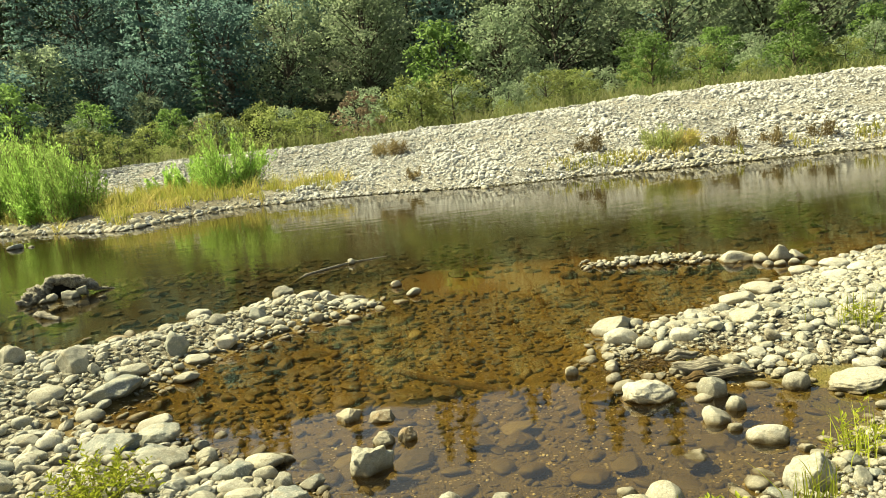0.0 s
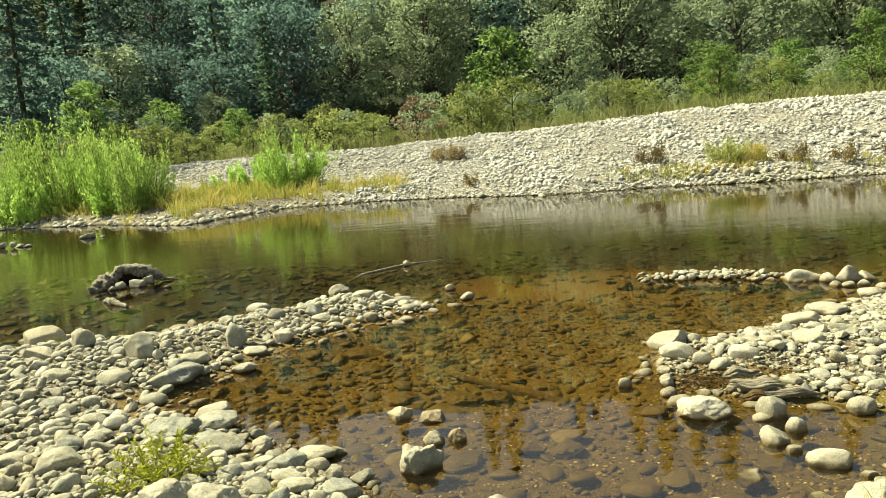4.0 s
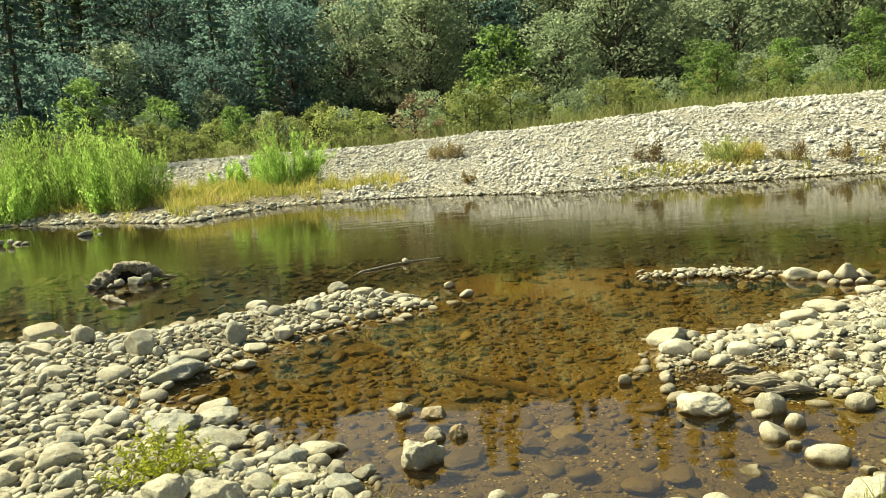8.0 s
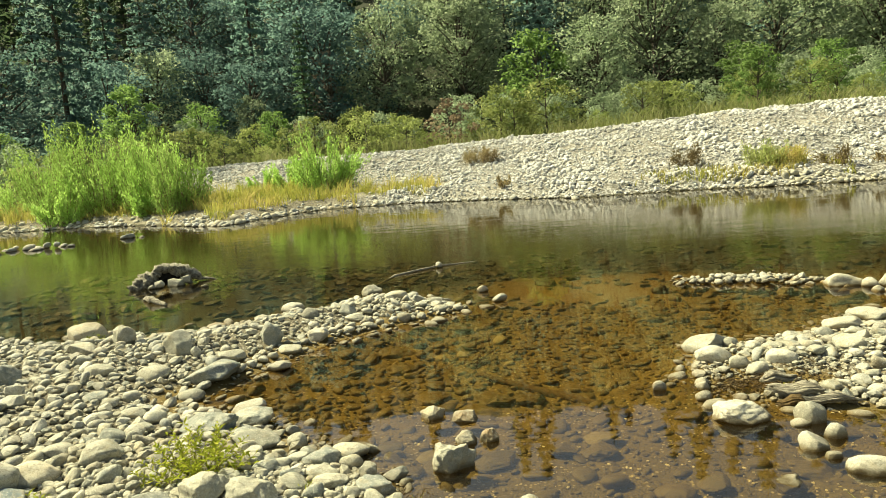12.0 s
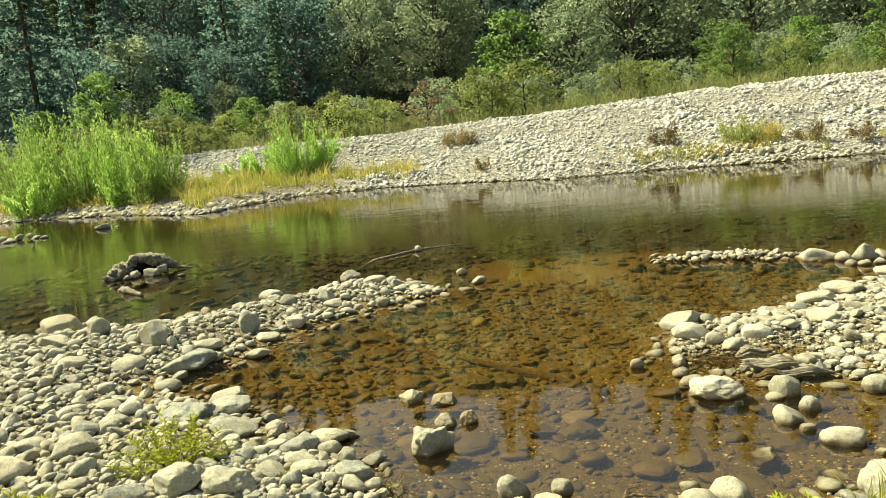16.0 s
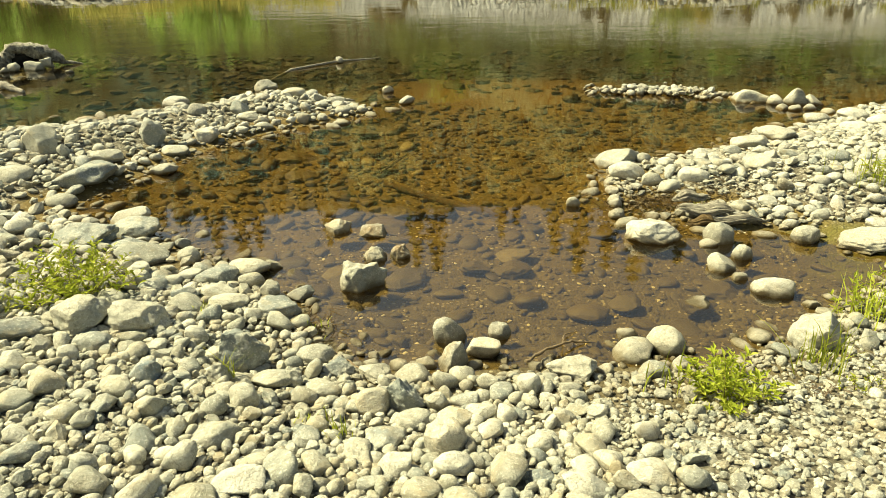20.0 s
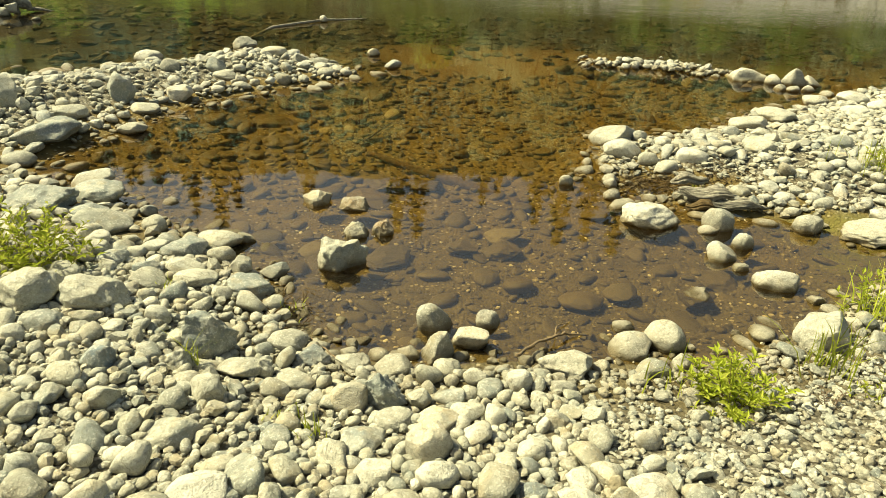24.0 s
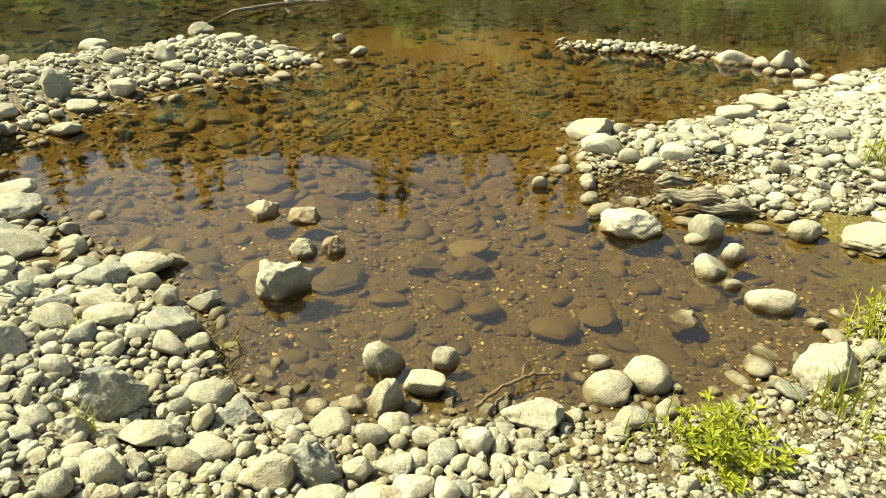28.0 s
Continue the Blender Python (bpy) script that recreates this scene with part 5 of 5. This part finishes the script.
ok = (ins > 0.55) & (ins < 1.7) & (wavy(px, py, 1.6, 65) + 0.35 * wavy(px, py, 0.5, 66) > np.where((px > 4.2) & (px < 7.2), -0.5, 0.45))
base = on_ground(px[ok], py[ok])
v, f = blade_mesh(base, r.uniform(0.10, 0.34, len(base)), r.uniform(0.012, 0.022, len(base)), r, 0.5)
tagged(mesh_object("bar_grass", v, f, GRASS, False), "low yellowish grass at the foot of the gravel bar", "grass", kind="stuff")
# tall scrub grass behind the bar's crest
px, py = r.uniform(-24, 30, 16000), r.uniform(32, 44, 16000)
ins = inside_distance(px, py, FAR_SHORE)
ok = (ins > 13.2) & (wavy(px, py, 4.0, 67) > -0.4)
base = on_ground(px[ok], py[ok])
v, f = blade_mesh(base, r.uniform(0.2, 1.1, len(base)), r.uniform(0.012, 0.03, len(base)), r, 0.7)
tagged(mesh_object("scrub_grass", v, f, leaf_material("scrub_blades", (0.15, 0.19, 0.06), (0.28, 0.31, 0.12), (0.45, 0.42, 0.24)), False), "rough green and straw-coloured scrub behind the bar", "grass", kind="stuff")


def weed(seed, high, wide, stems, name, label, leaf=0.035, per=26, material=WEED):
    """A leafy weed: thin stems fanning from one root, small folded pointed leaves up each."""
    r = np.random.default_rng(seed)
    top = tagged(new(name), label, "weed", "weeds on the near bank")
    shoots, c, d = [], [], []
    for k in range(stems):
        a, q = k * 2.4 + r.uniform(-0.3, 0.3), math.sqrt((k + 0.5) / stems)
        tip = np.array((math.cos(a) * q * wide * 0.5, math.sin(a) * q * wide * 0.5, high * r.uniform(0.40, 1.15) * (1 - 0.45 * q * q)))
        line = limb((0.1 * tip[0], 0.1 * tip[1], -0.01), tip, 0.06 * high, r, 5)
        shoots.append(tube(line, np.linspace(0.0022, 0.0007, 5), 4))
        t = np.sort(r.uniform(0.15, 1.0, per))
        at = np.stack([np.interp(t, np.linspace(0, 1, 5), line[:, j]) for j in range(3)], 1)
        turn = np.arange(per) * 2.4 + r.uniform(0, 6)
        way = np.stack([np.cos(turn), np.sin(turn), r.uniform(-0.1, 0.9, per)], 1) + 0.5 * (tip / np.linalg.norm(tip))
        c.append(at)
        d.append(way / np.linalg.norm(way, axis=1)[:, None])
    v, f = join(shoots)
    mesh_object("stem", v, f, TWIG, parent=top)["kind"] = "stuff"
    c, d = np.concatenate(c), np.concatenate(d)
    n = len(c)
    side = np.cross(d, (0, 0, 1)) + 0.3 * r.normal(size=(n, 3))
    side /= np.linalg.norm(side, axis=1)[:, None]
    lift = np.cross(side, d)
    ln = leaf * r.uniform(0.5, 1.35, n)[:, None]
    mid, wd = c + d * ln * 0.45, ln * 0.19
    end = c + d * ln - lift * ln * 0.15
    v = np.stack([c, mid + side * wd + lift * wd * 0.5, end, mid - side * wd + lift * wd * 0.5], 1).reshape(-1, 3)
    q = np.array([(0, 1, 2), (0, 2, 3)])
    mesh_object("foliage", v, (np.arange(n)[:, None, None] * 4 + q[None]).reshape(-1, 3), material, False, parent=top)["kind"] = "stuff"
    return top


def tuft(name, x, y, n, high, spread_, label, seed, wide=0.0028, lean=0.4, material=WEED):
    r = np.random.default_rng(seed)
    px, py = x + r.normal(0, spread_, n), y + r.normal(0, spread_, n)
    v, f = blade_mesh(on_ground(px, py) - (x, y, 0), high * r.uniform(0.4, 1.1, n), wide * r.uniform(0.6, 1.3, n), r, lean)
    ob = mesh_object(name, v, f, material, False)
    ob.location = (x, y, 0)
    return tagged(ob, label, "grass tuft", "grass tufts on the near bank", "stuff")


grow(weed(401, 0.20, 0.36, 46, "leafy_weed", "bright green leafy weed growing at the pool's edge", 0.034, 26), 0.82, 2.45)
grow(weed(402, 0.27, 0.60, 70, "leafy_weed", "yellow-green leafy weed among the cobbles", 0.034, 24), -1.78, 3.18)
grow(weed(403, 0.26, 0.32, 16, "leafy_weed", "lanky green weed at the water's edge", 0.032, 20), 1.66, 3.02)
grow(weed(404, 0.14, 0.18, 10, "leafy_weed", "small green weed among pebbles", 0.022, 14), 1.30, 2.42)
grow(weed(405, 0.16, 0.35, 22, "leafy_weed", "green weed on the cobble bar", 0.034, 20), 2.62, 4.45)
grow(weed(406, 0.14, 0.20, 14, "leafy_weed", "small green weed on the cobble spit", 0.03, 14), -4.2, 6.1)
grow(weed(411, 0.26, 0.42, 60, "leafy_weed", "bright green bushy weed on the gravel bank", 0.032, 34), -2.12, 2.48)
grow(weed(412, 0.15, 0.20, 16, "leafy_weed", "small dull green weed on the gravel", 0.024, 16), 1.42, 2.14)
grow(weed(413, 0.12, 0.16, 14, "dry_weed", "small reddish weed among pebbles", 0.022, 14, RUSTY), 1.12, 2.38)
grow(weed(407, 0.10, 0.22, 26, "dry_weed", "dry grey twiggy weed on the gravel", 0.016, 10, PALE), -1.39, 2.36)
grow(weed(408, 0.10, 0.20, 12, "dry_weed", "dry brown twiggy weed by the driftwood", 0.018, 8, RUSTY), 1.55, 4.5)
grow(weed(409, 0.10, 0.24, 12, "dry_weed", "dry twiggy weed on the cobble bar", 0.018, 8, PALE), 2.02, 4.42)
grow(weed(410, 0.12, 0.22, 12, "dry_weed", "dry twiggy weed on the cobble bar", 0.018, 8, PALE), 2.18, 4.05)
for i, (x, y, n, high, s) in enumerate(((1.24, 2.60, 40, 0.24, 0.04), (1.62, 2.95, 30, 0.28, 0.06), (-0.53, 2.24, 16, 0.09, 0.02), (-0.66, 2.30, 14, 0.07, 0.03), (-0.97, 2.58, 12, 0.15, 0.012), (1.40, 4.30, 12, 0.12, 0.02),
                                        (2.55, 4.35, 70, 0.22, 0.13), (-1.2, 3.1, 12, 0.08, 0.03), (-0.72, 3.02, 14, 0.07, 0.03), (0.62, 2.50, 14, 0.17, 0.05), (1.95, 2.9, 40, 0.22, 0.10))):
    tuft("grass_tuft", x, y, n, high, s, "thin green grass tuft among the stones", 430 + i)


# ---- driftwood, branches, rocks in the river ----
def rod(name, points, radii, material, label, category, sides=8, wobble=0.1, seed=0):
    """A knotty length of wood along the given points."""
    r = np.random.default_rng(seed)
    pts = np.array(points, float)
    t = np.linspace(0, 1, len(pts))
    u = np.linspace(0, 1, len(pts) * 5)
    fine = np.stack([np.interp(u, t, pts[:, j]) for j in range(3)], 1) + r.normal(0, wobble, (len(u), 3)) * np.mean(radii)
    rad = np.interp(u, np.linspace(0, 1, len(radii)), radii) * r.uniform(0.8, 1.2, len(u))
    centre = fine.mean(0)
    v, f = tube(fine - centre, rad, sides)
    ends = np.array([np.arange(sides)[::-1], np.arange(sides) + len(v) - sides])
    ob = mesh_object(name, v, f, material)
    bm = bmesh.new()
    bm.from_mesh(ob.data)
    bm.verts.ensure_lookup_table()
    for e in ends:
        bm.faces.new([bm.verts[int(i)] for i in e])
    bm.to_mesh(ob.data)
    bm.free()
    ob.location = centre
    return tagged(ob, label, category)


rod("branch", [(-2.12, 8.9, -0.06), (-1.9, 9.42, 0.0), (-1.6, 9.7, 0.015), (-1.31, 9.95, 0.02), (-0.8, 10.3, -0.01)], (0.010, 0.020, 0.018, 0.018, 0.008), DRIFT, "grey waterlogged branch lying in the river", "branch", seed=1)
stone("stone", -1.33, 9.90, 0.10, 0.09, 0.12, 0.09, 791, 0.6, label="small whitish stone resting on the sunken branch", material=TONES["w"][1])
rod("sunken_log", [(-0.52, 5.1, -0.05), (-0.1, 4.78, -0.085), (0.15, 4.6, -0.095), (0.42, 4.38, -0.11)], (0.02, 0.032, 0.034, 0.022), SUNK, "sunken brown log lying on the pool's bed", "log", 10, seed=2)
rod("stick", [(-0.57, 5.34, -0.05), (-0.38, 5.72, -0.03)], (0.008, 0.006), SUNK, "thin dark stick lying under the water", "stick", 6, seed=3)
rod("stick", [(0.13, 2.68, 0.05), (0.22, 2.78, 0.04), (0.34, 2.86, 0.025), (0.46, 2.9, -0.01)], (0.007, 0.006, 0.006, 0.003), TWIG, "thin bent twig lying at the pool's edge", "stick", 6, 0.4, 4)
rod("stick", [(0.30, 2.83, 0.03), (0.33, 2.93, 0.015), (0.40, 2.98, 0.0)], (0.004, 0.003, 0.002), TWIG, "thin forked twig in the water", "stick", 5, 0.4, 5)
rod("stick", [(-0.62, 2.84, 0.02), (-0.53, 2.72, 0.03), (-0.5, 2.66, 0.05)], (0.003, 0.003, 0.002), TWIG, "thin curved twig in the wet silt", "stick", 5, 0.4, 6)
rod("stick", [(-5.2, 8.75, 0.02), (-4.95, 8.5, 0.06), (-4.65, 8.3, 0.0)], (0.03, 0.045, 0.02), DRIFT, "short pale driftwood piece in the shallows", "stick", 7, 0.3, 7)


def split_wood(name, a, b, wide, tall, material, label, seed):
    """A weathered split length of wood: grooved along the grain, ragged at the ends."""
    r = np.random.default_rng(seed)
    a, b = np.array(a, float), np.array(b, float)
    along = b - a
    length = np.linalg.norm(along)
    along /= length
    side = np.cross((0, 0, 1), along)
    side /= np.linalg.norm(side)
    up = np.cross(along, side)
    rings, sides = 30, 36
    u, ang = np.linspace(0, 1, rings), np.arange(sides) / sides * math.tau
    groove = sum(r.uniform(0.06, 0.15) * np.sin(ang * k + r.uniform(0, 6)) for k in (3, 5, 7, 11, 13))
    shift = r.normal(0, 0.05, sides) + 0.05 * np.sin(ang * 3)
    vs = []
    for t in u:
        taper = min(1.0, 0.35 + 3.2 * t, 0.30 + 2.4 * (1 - t)) * (1 + 0.12 * math.sin(9 * t + seed) + 0.08 * math.sin(23 * t))
        rad = (1 + groove + 0.07 * np.sin(ang * 4 + 6 * t) + r.normal(0, 0.045, sides)) * taper
        run = (t + shift * (abs(t - 0.5) * 2) ** 3) * length
        vs.append(a - (a + b) / 2 + run[:, None] * along + (np.cos(ang) * rad * wide / 2)[:, None] * side + ((np.sin(ang) * rad * tall / 2) + 0.012 * math.sin(7 * t + seed))[:, None] * up)
    v = np.concatenate(vs + [vs[0].mean(0)[None], vs[-1].mean(0)[None]])
    i = np.arange(sides)
    j = (i + 1) % sides
    f = [np.stack([k * sides + i, k * sides + j, (k + 1) * sides + j], 1) for k in range(rings - 1)] + [np.stack([k * sides + i, (k + 1) * sides + j, (k + 1) * sides + i], 1) for k in range(rings - 1)]
    n = rings * sides
    f += [np.stack([j, i, np.full(sides, n)], 1), np.stack([n - sides + i, n - sides + j, np.full(sides, n + 1)], 1)]
    ob = mesh_object(name, v, np.concatenate(f), material)
    ob.location = (a + b) / 2
    return tagged(ob, label, "driftwood", "driftwood on the wet mud")


split_wood("driftwood", (1.25, 4.16, 0.085), (1.52, 4.10, 0.08), 0.085, 0.055, DRIFT, "weathered grey split driftwood on wet mud", 21)
split_wood("driftwood", (1.38, 4.06, 0.06), (1.69, 4.05, 0.04), 0.06, 0.045, DRIFT, "weathered grey split driftwood sloping into the water", 22)
split_wood("driftwood", (1.27, 4.08, 0.035), (1.45, 4.03, 0.03), 0.06, 0.05, SUNK, "dark wet driftwood sliver under a larger piece", 23)
split_wood("driftwood", (1.25, 4.29, 0.10), (1.43, 4.27, 0.12), 0.07, 0.05, DRIFT, "short pale broken driftwood among the cobbles", 24)
rod("driftwood_plank", [(12.6, 23.5, 1.03), (13.1, 23.3, 1.02), (13.6, 23.1, 0.99)], (0.06, 0.08, 0.05), DRIFT, "pale weathered timber lying on the far bar", "driftwood", 6, 0.2, 30)


STUMP = bark_material("stump_wood", (0.018, 0.015, 0.011), (0.40, 0.37, 0.29), 24.0)
# near-black wood inside the stump, the hollow's shade put into its colour
HOLLOW_SHADE = bark_material("hollow_shade_wood", (0.008, 0.007, 0.005), (0.035, 0.029, 0.020), 20.0)


def stump_part(name, points, radii, material, parent, seed, rough=0.28):
    """A gnarled limb of the stump: a thick tube along points with lumps and grooves."""
    r = np.random.default_rng(seed)
    pts = np.array(points, float)
    u = np.linspace(0, 1, 26)
    t = np.linspace(0, 1, len(pts))
    line = np.stack([np.interp(u, t, pts[:, k]) for k in range(3)], 1)
    v, f = tube(line, np.interp(u, np.linspace(0, 1, len(radii)), radii), 16)
    c = np.repeat(line, 16, 0)
    bump = np.array([noise.fractal(Vector(p) * 13 + Vector((seed, 0, 0)), 0.7, 2.1, 5) for p in v])
    ends = np.repeat(np.minimum(1.0, 7 * np.minimum(u, 1 - u) + 0.12), 16)
    v = c + (v - c) * ((1 + rough * bump) * ends)[:, None]
    return mesh_object(name, v, f, material, parent=parent)


stump = tagged(new("stump"), "weathered grey hollow stump standing in the shallows", "stump")
stump.matrix_basis = pose(-5.94, 9.66, 0.0, 0, 0, 29.5) @ Matrix.Diagonal((0.96, 1.0, 0.72, 1))
stump_part("root", [(0.0, 0.0, -0.05), (0.10, 0.02, 0.06), (0.24, 0.03, 0.13), (0.42, 0.05, 0.20)], (0.08, 0.11, 0.14, 0.13), STUMP, stump, 41, 0.75)
stump_part("root", [(0.12, -0.06, -0.06), (0.20, -0.04, 0.10), (0.34, 0.0, 0.22), (0.48, 0.04, 0.28)], (0.05, 0.07, 0.08, 0.07), STUMP, stump, 42, 0.75)
stump_part("arch", [(0.30, 0.04, 0.25), (0.48, 0.04, 0.36), (0.66, 0.04, 0.33), (0.82, 0.02, 0.26), (0.98, 0.0, 0.13), (1.08, -0.02, 0.03)], (0.06, 0.09, 0.115, 0.11, 0.09, 0.03), STUMP, stump, 43, 0.6)
stump_part("arch", [(0.84, 0.0, 0.22), (0.86, -0.05, 0.10), (0.88, -0.07, -0.04)], (0.05, 0.045, 0.04), STUMP, stump, 44, 0.35)
# back wall of the hollow, painted as dark as its shade
stump_part("hollow_wood", [(0.28, 0.14, 0.05), (0.55, 0.16, 0.15), (0.82, 0.14, 0.08)], (0.13, 0.16, 0.12), HOLLOW_SHADE, stump, 45)
stump_part("root", [(0.98, 0.0, 0.05), (1.12, -0.02, 0.045), (1.30, -0.03, -0.01)], (0.03, 0.035, 0.015), STUMP, stump, 46)
for i, (x, y, w, top) in enumerate(((-5.30, 9.82, 0.30, 0.12), (-5.50, 9.72, 0.17, 0.11), (-5.60, 9.66, 0.14, 0.06), (-5.16, 9.88, 0.14, 0.14), (-4.72, 9.55, 0.11, 0.04))):
    stone("stone", x, y, w, w * 0.8, w * 0.9, top, 800 + i, 0.7, label="pale stone lying against the stump in the shallows", material=TONES["p"][1])

# rocks along the far left shore and the low islet before it
r = np.random.default_rng(71)
shore = [p for p in FAR_SHORE if -22 < p[0] < -3.5]
k = 0
for (ax, ay), (bx, by) in zip(shore[:-1], shore[1:]):
    n = int(math.dist((ax, ay), (bx, by)) * 10.0)
    for i in range(n):
        t = (i + r.random()) / n
        x, y = ax + (bx - ax) * t + r.normal(0, 0.12), ay + (by - ay) * t + abs(r.normal(0.2, 0.42))
        w = r.uniform(0.10, 0.34) * (1.3 if -11 < x < -8.4 else 1.0)
        k += 1
        gz = float(max(0, height(np.array([x]), np.array([y]))[0]))
        stone("shore_rock", x, y, w, w * 0.8, w * 0.85, gz + w * r.uniform(0.2, 0.42), 900 + k, r.uniform(0.2, 0.9), r.uniform(0, 6), "grey and cream rock along the far shoreline", 2, "rocks along the far shore", TONES[("p", "g", "t", "g", "w")[k % 5]][1])
for i in range(34):
    x, y = -14.6 + r.normal(0, 1.0), 17.5 + r.normal(0, 0.22)
    w = r.uniform(0.16, 0.42)
    stone("islet_rock", x, y, w, w * 0.8, w * 0.7, r.uniform(0.04, 0.18), 1100 + i, r.uniform(0.2, 0.8), r.uniform(0, 6), "grey rock of a low islet in the river", 2, "rocks of the low islet", TONES[("p", "g", "w")[i % 3]][1])
for i, (x, y, w) in enumerate(((-12.6, 17.7, 0.3), (-12.3, 17.6, 0.25), (-11.4, 18.9, 0.42), (-10.9, 18.8, 0.2), (-0.3, 22.9, 0.4), (1.55, 20.9, 0.38), (0.2, 22.4, 0.25))):
    stone("river_rock", x, y, w, w * 0.7, w * 0.6, w * 0.28, 1200 + i, 0.5, 0.4 * i, "dark wet rock standing out of the river", 3, "rocks in the river", TONES["g"][1])

# damp debris on the mud beside the driftwood
r = np.random.default_rng(88)
bits = []
for i in range(330):
    x, y = (1.36 + r.normal(0, 0.24), 4.47 + r.normal(0, 0.10)) if i < 250 else (-0.74 + r.normal(0, 0.05), 3.02 + r.normal(0, 0.10))
    z = float(max(0.0, height(np.array([x]), np.array([y]))[0])) + 0.006
    a, ln = r.uniform(0, math.tau), r.uniform(0.02, 0.09)
    bits.append(tube([(x, y, z), (x + math.cos(a) * ln, y + math.sin(a) * ln, z + r.uniform(0, 0.03))], (0.003, 0.0015), 4))
v, f = join(bits)
tagged(mesh_object("plant_debris", v, f, SUNK), "dark rotting twigs and stalks strewn on the wet mud", "debris", kind="stuff")
